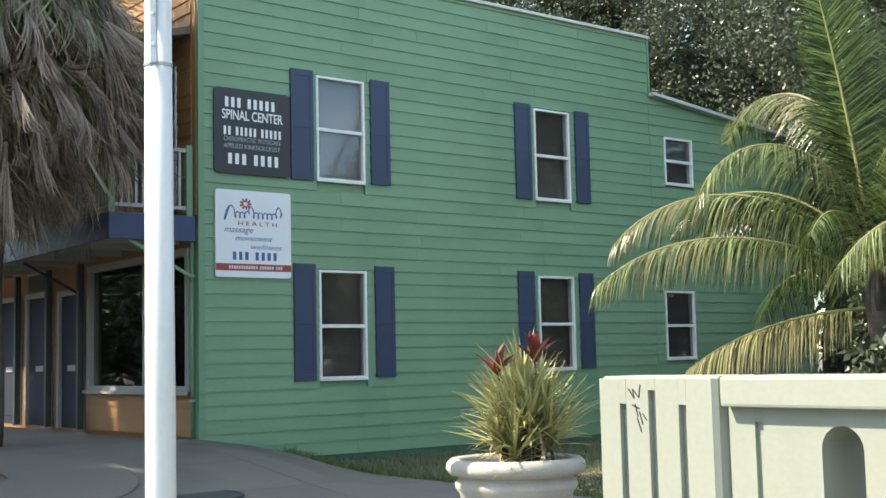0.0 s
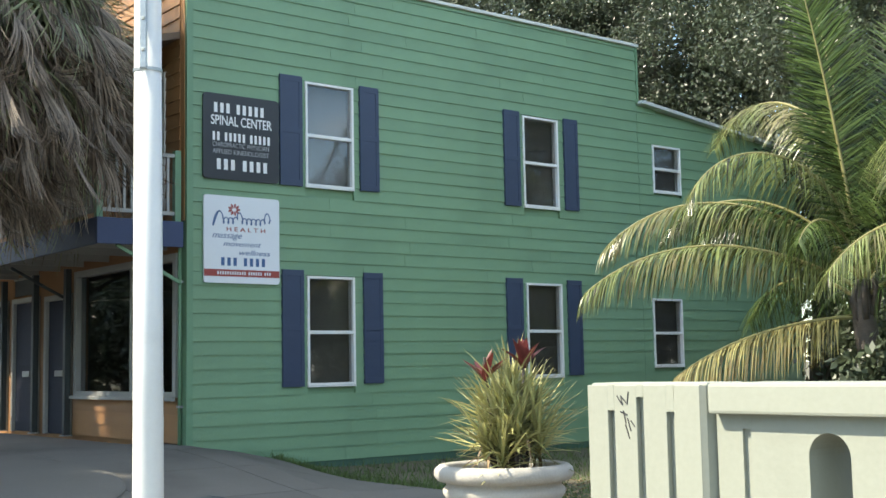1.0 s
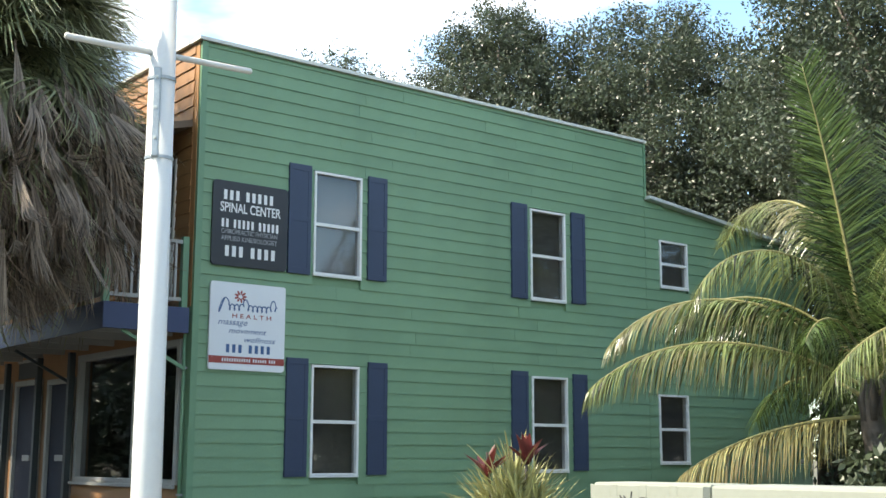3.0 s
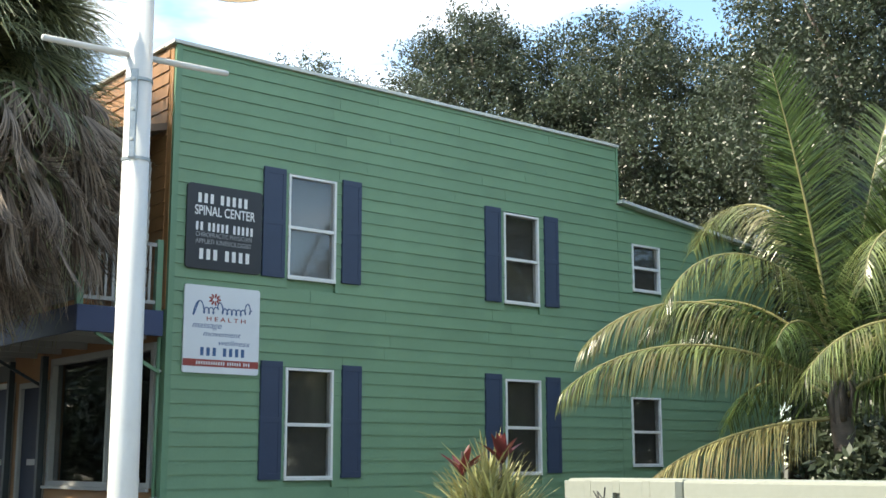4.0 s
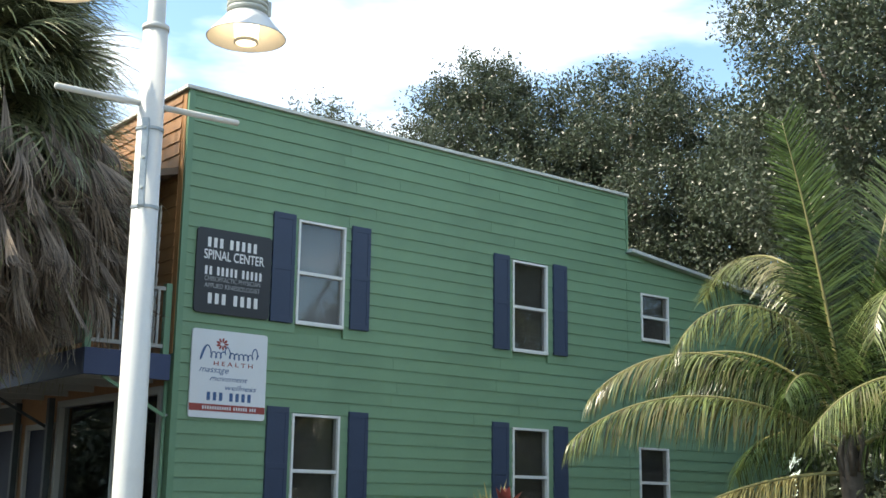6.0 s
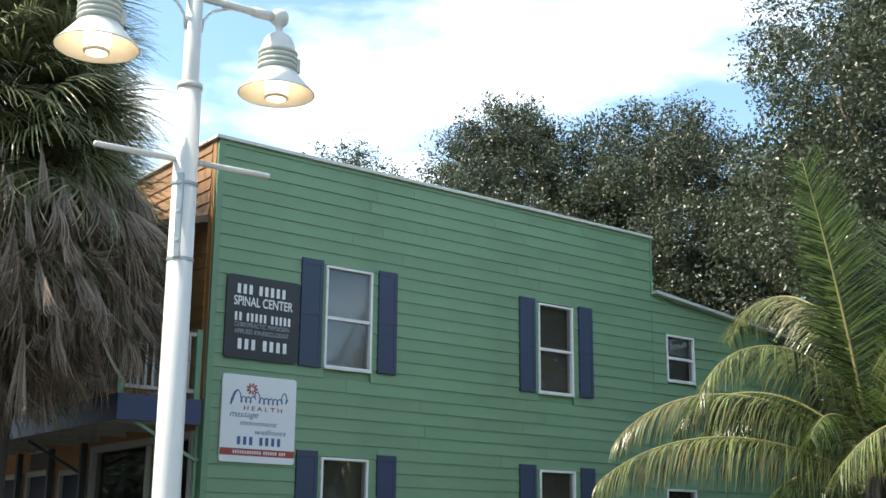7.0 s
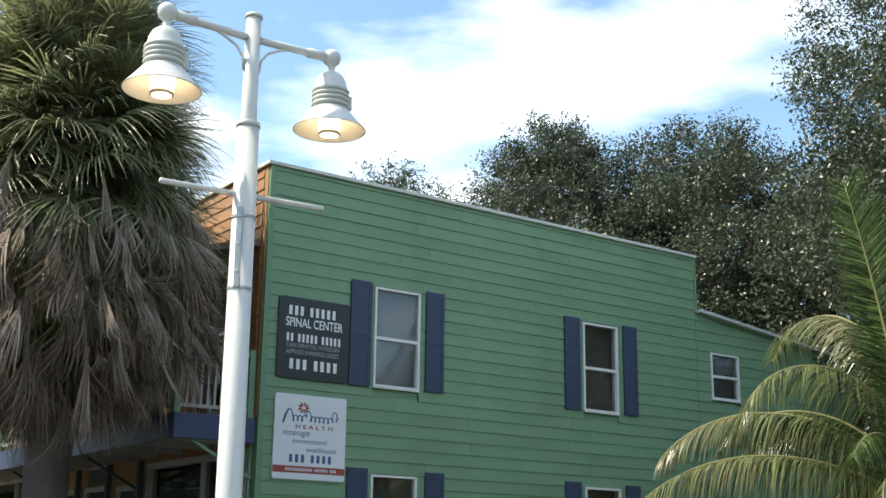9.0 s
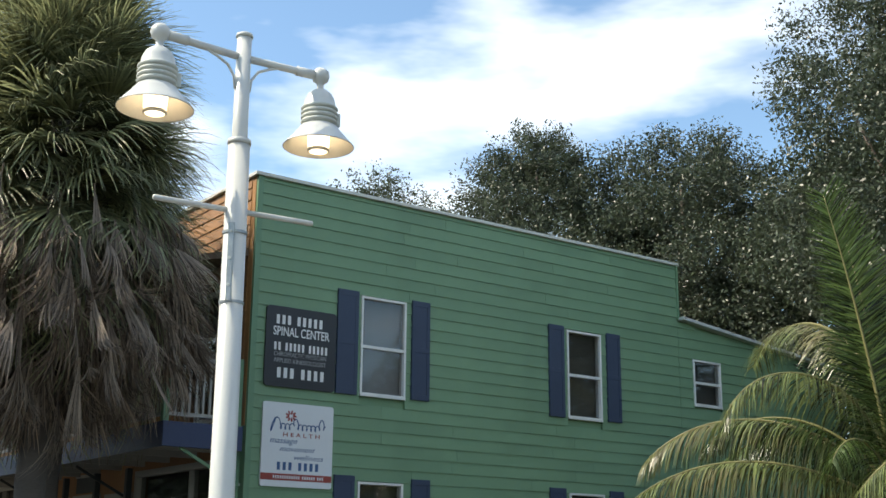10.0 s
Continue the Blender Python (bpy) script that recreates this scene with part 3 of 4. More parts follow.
for k in range(9):
    part("baluster", bal_me, None, bal).location = (BAL_X + 0.20 + k * 0.105, 0.095, 0)
for k in range(179):
    part("baluster", bal_me, None, bal).location = (BAL_X + 0.055, 0.24 + k * 0.135, 0)

# roof over the balcony
bm = bmesh.new()
vs = [bm.verts.new(c) for c in ((-0.03, 0.12, 5.72), (-1.5, 0.12, 5.34), (-1.5, 25, 5.34), (-0.03, 25, 5.72),
                                (-0.03, 0.12, 5.62), (-1.5, 0.12, 5.24), (-1.5, 25, 5.24), (-0.03, 25, 5.62))]
for f in ((3, 2, 1, 0), (4, 5, 6, 7), (0, 1, 5, 4), (1, 2, 6, 5), (2, 3, 7, 6), (3, 0, 4, 7)):
    bm.faces.new([vs[i] for i in f])
porch = holder("balcony_roof", pose(0, 0, 0), "brown lean-to roof over the balcony", "roof", "", "structure")
part("roof_slab", bm, M_BROWN, porch)
for k in range(8):
    y = 2.15 + k * 3.1
    part("roof_post", boxed(-1.24, -1.15, y, y + 0.09, 3.04, 5.29, bevel=0.005), M_GREEN_TRIM, porch)

# dark uprights that carry the balcony
for y in (3.95, 5.40, 6.98, 8.65):
    po = holder("porch_post", pose(-0.12, y, 0), "dark painted upright beside the shop doors", "post", "uprights of the shop front")
    part("shaft", boxed(-0.05, 0.05, -0.05, 0.05, 0.0, 2.675, bevel=0.008), M_POST, po)
    part("foot", boxed(-0.08, 0.08, -0.08, 0.08, 0.0, 0.02, bevel=0.004), M_STEEL, po)
wl_ = holder("wall_light", pose(0.0, 8.75, 2.42), "small white bulkhead light above the shop doors", "wall light")
part("housing", boxed(-0.16, -0.02, -0.16, 0.16, 0.0, 0.16, bevel=0.03), M_WHITE, wl_)
part("back_plate", boxed(-0.02, 0.029, -0.18, 0.18, -0.02, 0.18), M_GREY_FRAME, wl_)
for y0, y1 in ((5.62, 6.76),):
    tr_ = holder("transom", pose(0.0, y0, 2.38), "dark transom light above a shop door", "transom", "", "structure")
    part("transom_frame", boxed(-0.02, 0.029, 0.0, y1 - y0, 0.28, 0.33), M_GREY_FRAME, tr_)
    part("pane", boxed(-0.006, 0.029, 0.02, y1 - y0 - 0.02, 0.0, 0.279), M_POST, tr_)
# downpipe at the corner
dp = holder("downpipe", pose(-0.032, 0.105, 0), "thin green rain downpipe at the corner", "downpipe")
part("pipe", tube(bmesh.new(), [(0, 0, 0.0), (0, 0, 2.675)], 0.026, 12), M_GREEN_TRIM, dp, smooth=True)
for z in (0.5, 2.2):
    part("strap", boxed(-0.031, 0.040, -0.036, 0.036, z, z + 0.03), M_STEEL, dp)


# ---- street lamp ----
PX, PY = -4.158, -7.89
GZ = ground_z(PX, PY)
lamp = holder("street_lamp", pose(PX, PY, GZ), "white double-headed street lamp, both lamps lit", "street lamp")
lamp.scale, lamp.rotation_euler = (1.0, 1.0, 1.016), (0, radians(-0.32), 0)
part("base_plate", boxed(-0.16, 0.16, -0.16, 0.16, 0.0, 0.025, bevel=0.006), M_POLE, lamp)
for a in range(4):
    part("bolt", tube(bmesh.new(), [(0.12 * (1 if a % 2 else -1), 0.12 * (1 if a > 1 else -1), 0.026), (0.12 * (1 if a % 2 else -1), 0.12 * (1 if a > 1 else -1), 0.06)], 0.014, 6), M_STEEL, lamp)
part("pole", lathe(bmesh.new(), [(0.098, 0.026), (0.094, 1.2), (0.083, 4.505 - 0.0), (0.0, 4.506)], 32), M_POLE, lamp, smooth=True)
part("collar", lathe(bmesh.new(), [(0.05, 4.50), (0.090, 4.50), (0.090, 4.535), (0.056, 4.55)], 32), M_POLE, lamp, smooth=True)
part("upper_pole", lathe(bmesh.new(), [(0.060, 4.53), (0.057, 5.37), (0.0, 5.371)], 28), M_POLE, lamp, smooth=True)
part("cap", lathe(bmesh.new(), [(0.0, 5.372), (0.066, 5.372), (0.068, 5.385), (0.062, 5.40), (0.0, 5.405)], 28), M_POLE_GREY, lamp, smooth=True)
for s in (-1, 1):
    part("banner_arm", tube(bmesh.new(), [(s * 0.08, 0, 3.983 + 0.002 * s), (s * 0.65, 0, 3.984 + 0.013 * s), (s * 0.66, 0, 3.984 + 0.013 * s)], [0.021, 0.021, 0.016], 14), M_POLE, lamp, smooth=True)
fix = part("bracket", boxed(0.082, 0.106, -0.024, 0.024, 3.28, 3.87, bevel=0.008), M_STEEL, lamp, "grey galvanised fixing strip")
fix.rotation_euler = (0, 0, radians(-132))
for z in (3.40, 3.60, 3.80):
    part("fixing_bolt", tube(bmesh.new(), [(-0.069, -0.077, z), (-0.078, -0.087, z)], 0.012, 6), M_POLE_GREY, lamp)
for z in (3.275, 3.80):
    part("clamp", lathe(bmesh.new(), [(0.086, z), (0.093, z), (0.093, z + 0.02), (0.086, z + 0.02)], 28), M_STEEL, lamp)
part("hand_hole_cover", boxed(0.080, 0.098, -0.02, 0.02, 1.02, 1.11, bevel=0.004), M_STEEL, lamp)
part("stud", tube(bmesh.new(), [(0.08, 0.0, 1.26), (0.105, 0.0, 1.26)], 0.012, 8), M_STEEL, lamp)
for s in (-1, 1):
    part("lamp_arm", tube(bmesh.new(), [(s * 0.05, 0, 5.207), (s * 0.46, 0, 5.219), (s * 0.67, 0, 5.226)], 0.029, 14), M_POLE, lamp, smooth=True)
    part("arm_sleeve", tube(bmesh.new(), [(s * 0.47, 0, 5.219), (s * 0.64, 0, 5.225)], 0.038, 14), M_POLE, lamp, smooth=True)
    part("arm_brace", tube(bmesh.new(), [(s * 0.062, 0, 4.94), (s * 0.075, 0, 5.04), (s * 0.13, 0, 5.12), (s * 0.23, 0, 5.17), (s * 0.33, 0, 5.205)], 0.011, 8), M_POLE, lamp, smooth=True)
    head = part("lamp_head", lathe(bmesh.new(), [(0.0, 0.062), (0.036, 0.054), (0.058, 0.03), (0.062, 0.0), (0.052, -0.035), (0.026, -0.058), (0.022, -0.10),
                                                 (0.05, -0.112), (0.083, -0.14), (0.104, -0.185), (0.112, -0.23), (0.116, -0.235)], 32), M_POLE, lamp, "white painted lamp head", smooth=True)
    head.location = (s * 0.692, 0, 5.226)
    head.scale = (1.17, 1.17, 1.12)
    rings = [(0.116, -0.235)]
    for k in range(4):
        z = -0.24 - k * 0.034
        rings += [(0.122, z), (0.128, z - 0.010), (0.122, z - 0.022), (0.106, z - 0.026), (0.106, z - 0.032)]
    part("ventilator", lathe(bmesh.new(), rings, 32), M_POLE_GREY, head, "dull grey ventilated ring stack", smooth=True)
    part("shade", lathe(bmesh.new(), [(0.108, -0.375), (0.125, -0.385), (0.155, -0.425), (0.195, -0.475), (0.238, -0.525), (0.243, -0.532), (0.238, -0.534)], 44), M_POLE, head, smooth=True)
    part("shade_lining", lathe(bmesh.new(), [(0.236, -0.532), (0.192, -0.481), (0.15, -0.43), (0.12, -0.392), (0.0, -0.388)], 44), M_SHADE_IN, head, "cream inner face of the shade", smooth=True)
    part("lamp_glass", lathe(bmesh.new(), [(0.0, -0.395), (0.074, -0.397), (0.076, -0.45), (0.072, -0.545), (0.06, -0.565), (0.0, -0.57)], 28), M_BULB, head, "lit warm lamp glass", smooth=True)
    part("lens_ring", lathe(bmesh.new(), [(0.060, -0.552), (0.074, -0.548), (0.075, -0.562), (0.062, -0.568)], 28), M_SHADE_IN, head)
    part("junction", boxed(0.11, 0.15, -0.035, 0.035, -0.36, -0.26, bevel=0.006), M_POLE_GREY, head)


# ---- concrete railing ----
BX, BY = -3.20, -10.79
rail_top = 0.893
RZ = ground_z(BX, BY)
rail = holder("concrete_railing", pose(BX, BY, 0), "pale painted concrete street railing with arched slots", "railing")


# end block: a core with a face layer whose grooves are recessed
part("end_block", boxed(0.03, 0.30, -0.72, 0.0, RZ - 0.1, rail_top, bevel=0.012), M_CONCRETE, rail)
slots = [(-0.180, -0.138, RZ, rail_top - 0.13), (-0.365, -0.322, RZ, rail_top - 0.065), (-0.55, -0.505, RZ, rail_top - 0.13)]
edges = [-0.70, -0.55, -0.505, -0.365, -0.322, -0.180, -0.138, -0.005]
for k in range(0, 8, 2):
    part("face_rib", boxed(0.0, 0.028, edges[k], edges[k + 1], RZ - 0.1, rail_top - 0.010, bevel=0.004), M_CONCRETE, rail)
for y0, y1, z0, z1 in slots:
    part("rib_head", boxed(0.0, 0.028, y0, y1, z1, rail_top - 0.010), M_CONCRETE, rail)
bm = bmesh.new()
vs = [bm.verts.new(c) for c in ((0.0, -0.702, RZ - 0.1), (0.02, -0.722, RZ - 0.1), (0.075, -0.735, RZ - 0.1), (0.075, -0.70, RZ - 0.1),
                                (0.0, -0.702, rail_top - 0.012), (0.02, -0.722, rail_top - 0.012), (0.075, -0.735, rail_top - 0.012), (0.075, -0.70, rail_top - 0.012))]
for f in ((0, 1, 5, 4), (1, 2, 6, 5), (4, 5, 6, 7), (2, 3, 7, 6)):
    bm.faces.new([vs[i] for i in f])
part("end_block_flank", bm, M_CONCRETE, rail)
part("top_cap", boxed(-0.008, 0.42, -5.6, -0.75, rail_top - 0.135, rail_top - 0.002, bevel=0.014), M_CONCRETE, rail)


def arch_panel(y_hi, y_lo, z0, z1, arches):
    """Panel with round-headed openings through it."""
    bm = bmesh.new()
    x0, x1 = 0.055, 0.40
    cuts = sorted([y_hi, y_lo, *[v for c, w, t in arches for v in (c - w, c + w)]])
    for a, b in zip(cuts, cuts[1:]):
        ar = [q for q in arches if abs((a + b) / 2 - q[0]) < q[1]]
        if not ar:
            box(bm, x0, x1, a, b, z0, z1)
            continue
        c, w, t = ar[0]
        n = 12
        arc = [(c + w * math.cos(math.pi * k / n), t - w + w * math.sin(math.pi * k / n)) for k in range(n + 1)]
        for (ya, za), (yb, zb) in zip(arc, arc[1:]):
            v = [bm.verts.new(p) for p in ((x0, ya, za), (x0, yb, zb), (x0, yb, z1), (x0, ya, z1), (x1, ya, za), (x1, yb, zb), (x1, yb, z1), (x1, ya, z1))]
            for f in ((0, 1, 2, 3), (7, 6, 5, 4), (4, 5, 1, 0)):
                bm.faces.new([v[i] for i in f])
    bmesh.ops.remove_doubles(bm, verts=bm.verts[:], dist=0.0005)
    bmesh.ops.recalc_face_normals(bm, faces=bm.faces[:])
    return bm


arches = [(-1.315 - 0.54 * k, 0.098, rail_top - 0.205) for k in range(7)]
part("arched_panel", arch_panel(-5.6, -0.93, RZ - 0.1, rail_top - 0.1355, arches), M_CONCRETE, rail)
part("groove_back", boxed(0.075, 0.40, -0.93, -0.885, RZ - 0.1, rail_top - 0.1355), M_CONCRETE, rail)
part("groove_strip", boxed(0.055, 0.40, -0.885, -0.747, RZ - 0.1, rail_top - 0.1355), M_CONCRETE, rail)
part("groove_head", boxed(0.055, 0.0745, -0.9295, -0.8855, rail_top - 0.20, rail_top - 0.1355), M_CONCRETE, rail)
# black scrawl
for ya, za, yb, zb in ((-.20, -.06, -.235, -.105), (-.235, -.105, -.225, -.06), (-.225, -.06, -.265, -.10), (-.265, -.10, -.275, -.04),
                                      (-.22, -.135, -.265, -.15), (-.24, -.13, -.255, -.19), (-.265, -.165, -.285, -.225), (-.285, -.175, -.31, -.205), (-.25, -.195, -.275, -.26)):
    part("scrawl_stroke", tube(bmesh.new(), [(-0.001, ya, rail_top + za), (-0.001, yb, rail_top + zb)], 0.0035, 5), M_BLACK, rail, "black scrawled mark")

# ---- planter with spiky plant ----
QX, QY = -2.11, -8.91
QZ = ground_z(QX, QY)
pot = holder("planter", pose(QX, QY, QZ), "cast stone planter with a thick rolled rim", "planter")
pot.scale = (0.95, 0.95, 1.06)
part("bowl", lathe(bmesh.new(), [(0.0, 0.0), (0.30, 0.0), (0.325, 0.04), (0.36, 0.30), (0.395, 0.50), (0.425, 0.535), (0.428, 0.565), (0.402, 0.59), (0.405, 0.615)], 48), M_POT, pot, smooth=True)
part("rim", lathe(bmesh.new(), [(0.405, 0.612), (0.465, 0.622), (0.488, 0.655), (0.483, 0.69), (0.455, 0.714), (0.415, 0.718), (0.385, 0.70), (0.375, 0.66), (0.372, 0.60)], 48), M_POT, pot, smooth=True)
part("soil", lathe(bmesh.new(), [(0.0, 0.635), (0.2, 0.63), (0.374, 0.615)], 24), M_SOIL, pot, smooth=True)
rnd = random.Random(4)


def blade(length, width, bend, fold=0.25):
    """A sword-shaped leaf that grows along +x and bends down."""
    vs, fs, n = [], [], 7
    for k in range(n + 1):
        u = k / n
        w = width * (0.55 + 0.45 * math.sin(min(1, u * 2.2) * math.pi / 2)) * (1 - u ** 2.6) + 0.0008
        a = bend * u
        x, z = length * (u - bend * bend * u ** 3 / 6), -length * bend * u * u / 2
        vs += [(x, -w, z + fold * w), (x, 0, z - fold * w), (x, w, z + fold * w)]
    for k in range(n):
        i = 3 * k
        fs += [(i, i + 1, i + 4, i + 3), (i + 1, i + 2, i + 5, i + 4)]
    return vs, fs


spike_me = [raw_mesh("leaf", *blade(L, 0.0135, b), M_SPIKE, True) for L, b in ((0.46, 0.12), (0.42, 0.3), (0.50, 0.2), (0.40, 0.45))]
dry_me = raw_mesh("dry_leaf", *blade(0.45, 0.014, 1.3), M_DRY_LEAF, True)
red_me = raw_mesh("red_leaf", *blade(0.34, 0.045, 0.5), M_RED_LEAF, True)
plant = holder("spiky_plant", pose(QX + 0.045, QY - 0.04, QZ + 0.665), "yellow-green spiky yucca with some red leaves, in the planter", "plant")
heads = [(0.0, 0.0, 0.55)]
for k in range(13):
    a, q = 2.399963 * k, math.sqrt((k + 0.5) / 13)
    heads.append((0.21 * q * math.cos(a), 0.21 * q * math.sin(a), 0.58 - 0.34 * q + rnd.uniform(-0.06, 0.06)))
for hx, hy, hz in heads[::2]:
    part("stem", tube(bmesh.new(), [(hx * 0.5, hy * 0.5, -0.01), (hx * 0.8, hy * 0.8, hz * 0.5), (hx, hy, hz)], [0.022, 0.018, 0.016], 7), M_PALM_BARK, plant, smooth=True)
for k in range(294):
    hx, hy, hz = heads[k % 14]
    v = (k // 14) / 21
    az = 2.399963 * k + rnd.uniform(-0.3, 0.3)
    el = radians(84 - 104 * v ** 0.9 + rnd.uniform(-9, 9))
    me = spike_me[rnd.randrange(4)] if el > -0.02 or rnd.random() < 0.5 else dry_me
    lf = part("leaf", me, None, plant)
    s = rnd.uniform(0.75, 1.0) * (1.0 if el > 0.5 else 0.85)
    lf.matrix_basis = Matrix.Translation((hx, hy, hz - 0.14 * v)) @ Matrix.Rotation(az, 4, "Z") @ Matrix.Rotation(-el, 4, "Y") @ Matrix.Diagonal((s, s, s, 1))
# the inner leaves, too many to tell apart
vs, fs = [], []
for k in range(420):
    hx, hy, hz = heads[k % 14]
    bv, bf = blade(rnd.uniform(0.30, 0.50), 0.011, rnd.uniform(0.1, 0.5))
    m = (Matrix.Translation((hx, hy, hz - 0.16 * rnd.random())) @ Matrix.Rotation(2.399963 * k + rnd.uniform(-0.4, 0.4), 4, "Z")
         @ Matrix.Rotation(-radians(88 - 92 * rnd.random() ** 1.3), 4, "Y"))
    fs += [tuple(i + len(vs) for i in f) for f in bf]
    vs += [tuple(m @ Vector(c)) for c in bv]
part("inner_leaves", raw_mesh("inner_leaves", vs, fs, M_SPIKE, True), None, plant)["kind"] = "stuff"
for k in range(16):
    side = (-0.14, 0.10, 0.80) if k % 5 < 2 else (0.06, -0.07, 0.88)
    lf = part("red_leaf", red_me, None, plant, "dark red broad leaf")
    lf.matrix_basis = Matrix.Translation((side[0], side[1], side[2] - 0.16)) @ Matrix.Rotation(2.4 * k, 4, "Z") @ Matrix.Rotation(-radians(rnd.uniform(50, 88)), 4, "Y") @ Matrix.Diagonal((0.66, 0.8, 0.66, 1))
for c in ((-0.14, 0.10), (0.06, -0.07)):
    part("red_stem", tube(bmesh.new(), [(c[0] * 0.6, c[1] * 0.6, 0.0), (c[0], c[1], 0.80)], 0.011, 6), M_PALM_BARK, plant)


# ---- coconut palm ----
def frond_mesh(length, droop, seed, leaflet, pairs, hang, down):
    """A feather leaf along +x: rachis bending down by droop, with leaflets that sag along down. Returns the midrib and the leaflets."""
    r = random.Random(seed)
    pts, p, a = [], Vector((0, 0, 0)), 0.0
    n = 26
    for k in range(n + 1):
        pts.append(p.copy())
        a = -droop * (k / n) ** 1.35
        p = p + Vector((math.cos(a), 0, math.sin(a))) * (length / n)
    rb = tube(bmesh.new(), pts, [0.034 * (1 - k / n) ** 0.8 + 0.004 for k in range(n + 1)], 6)
    vs, fs = [], []
    for k in range(pairs):
        u = 0.13 + 0.87 * k / (pairs - 1)
        f = u * n
        i = min(int(f), n - 1)
        c = pts[i].lerp(pts[i + 1], f - i)
        d = (pts[i + 1] - pts[i]).normalized()
        up = Vector((0, 1, 0)).cross(d) * -1
        ll = leaflet * (0.55 + 0.75 * math.sin(math.pi * min(1, u * 0.92 + 0.06)) ** 0.8) * r.uniform(0.85, 1.1)
        for s in (-1, 1):
            if r.random() < 0.04:
                continue
            out = (Vector((0, s, 0)) * 0.80 + d * (0.30 + 0.5 * u ** 2 + r.uniform(-0.15, 0.15)) + up * (0.25 - 0.25 * hang) + Vector((0, 0, r.uniform(-0.16, 0.12)))).normalized()
            q, w0 = c.copy(), (0.013 if hang < 0.4 else 0.0098) * r.uniform(0.75, 1.2)
            base, m, sag = len(vs), 4, r.uniform(0.55, 1.3)
            for j in range(m + 1):
                t = j / m
                w = w0 * (1 - t ** 2.2) + 0.0012
                vs += [tuple(q - d * w), tuple(q + d * w)]
                g = down * (hang * (0.45 + 3.2 * t) * sag)
                q = q + (out + g).normalized() * (ll / m)
            for j in range(m):
                b = base + 2 * j
                fs.append((b, b + 1, b + 3, b + 2))
    return rb, vs, fs


TINTS = {"g": M_FROND, "o": M_FROND_OLIVE, "y": M_FROND_YEL}


def coconut_palm(x, y, crown_z, seed, fronds):
    z0 = ground_z(x, y)
    palm = holder("coconut_palm", pose(x, y, z0), "young coconut palm with arching yellow-green fronds", "palm tree", "young coconut palms")
    h = crown_z - z0
    pts = [(0.06 * math.sin(k * 0.5), 0.05 * k / 8, h * k / 8) for k in range(9)]
    part("trunk", tube(bmesh.new(), pts, [0.20, 0.17, 0.16, 0.155, 0.155, 0.16, 0.17, 0.16, 0.09], 12), M_PALM_BARK, palm, smooth=True)
    for k in range(7):
        a = 0.9 * k
        part("leaf_sheath", tube(bmesh.new(), [(0.12 * math.cos(a), 0.12 * math.sin(a), h - 0.75 + 0.06 * k), (0.2 * math.cos(a), 0.2 * math.sin(a), h - 0.35 + 0.05 * k),
                                               (0.12 * math.cos(a), 0.12 * math.sin(a), h + 0.05)], [0.05, 0.045, 0.03], 7), M_PALM_BARK, palm, smooth=True)
    for k, (az, el, ln, dr, hang, dz, roll, tone) in enumerate(fronds):
        upright = hang < 0.4
        turn = Matrix.Rotation(radians(az), 4, "Z") @ Matrix.Rotation(-radians(el), 4, "Y") @ Matrix.Rotation(radians(roll), 4, "X")
        down = turn.to_3x3().inverted() @ Vector((0, 0, -1))
        rb, vs, fs = frond_mesh(ln, dr, seed + k, 0.66 if upright else 0.70, int((42 if upright else 36) * ln), hang, down)
        fo = part("frond", mesh_of("midrib", rb, M_RACHIS, True), None, palm, "yellowing arched frond" if tone != "g" else "")
        fo.matrix_basis = Matrix.Translation((0.03, 0.05, h + dz)) @ turn
        lf = part("foliage", raw_mesh("foliage", vs, fs, TINTS[tone]), None, fo)
        lf["kind"] = "stuff"
    return palm


# azimuth, elevation, length, droop, hang, height, roll, tone
coconut_palm(7.75, -5.45, 2.05, 100, [
    (139, 30, 4.23, 1.28, 1.1, -0.1, 0, "o"), (127, 46, 4.16, 1.67, 1.0, 0.15, 0, "o"), (139, -3, 2.86, 0.6, 1.2, -0.46, 0, "y"),
    (120, 84, 4.7, 0.22, 0.05, 0.0, 62, "g"), (100, 86, 4.2, 0.4, 0.06, 0.05, -50, "g"), (73, 88, 5.4, 2.37, 0.7, 0.2, 0, "o"), (155, 79, 3.8, 2.6, 0.8, 0.2, 0, "o"),
    (310, 80, 4.2, 0.3, 0.06, 0.0, 60, "g"), (302, 70, 5.0, 0.4, 0.06, 0.05, -40, "g"), (318, 62, 4.2, 0.8, 0.2, 0.0, -40, "g"), (20, 80, 4.0, 0.5, 0.2, 0.0, 60, "g"),
    (120, 62, 3.4, 1.9, 0.9, 0.0, 0, "g"), (100, 52, 3.4, 1.7, 0.9, 0.0, 0, "g"),
    (185, 66, 2.2, 2.2, 0.9, 0.0, 0, "g"), (250, 50, 2.3, 1.9, 1.0, 0.0, 0, "g"), (272, 30, 2.4, 1.5, 1.0, -0.2, 0, "g"),
    (290, 55, 3.2, 1.7, 0.9, 0.0, 0, "g"), (320, 35, 3.2, 1.5, 1.0, -0.2, 0, "g"), (0, 40, 3.4, 1.5, 1.0, -0.1, 0, "g"), (35, 35, 3.4, 1.5, 1.0, -0.2, 0, "g"), (70, 30, 3.2, 1.4, 1.0, -0.3, 0, "g")])
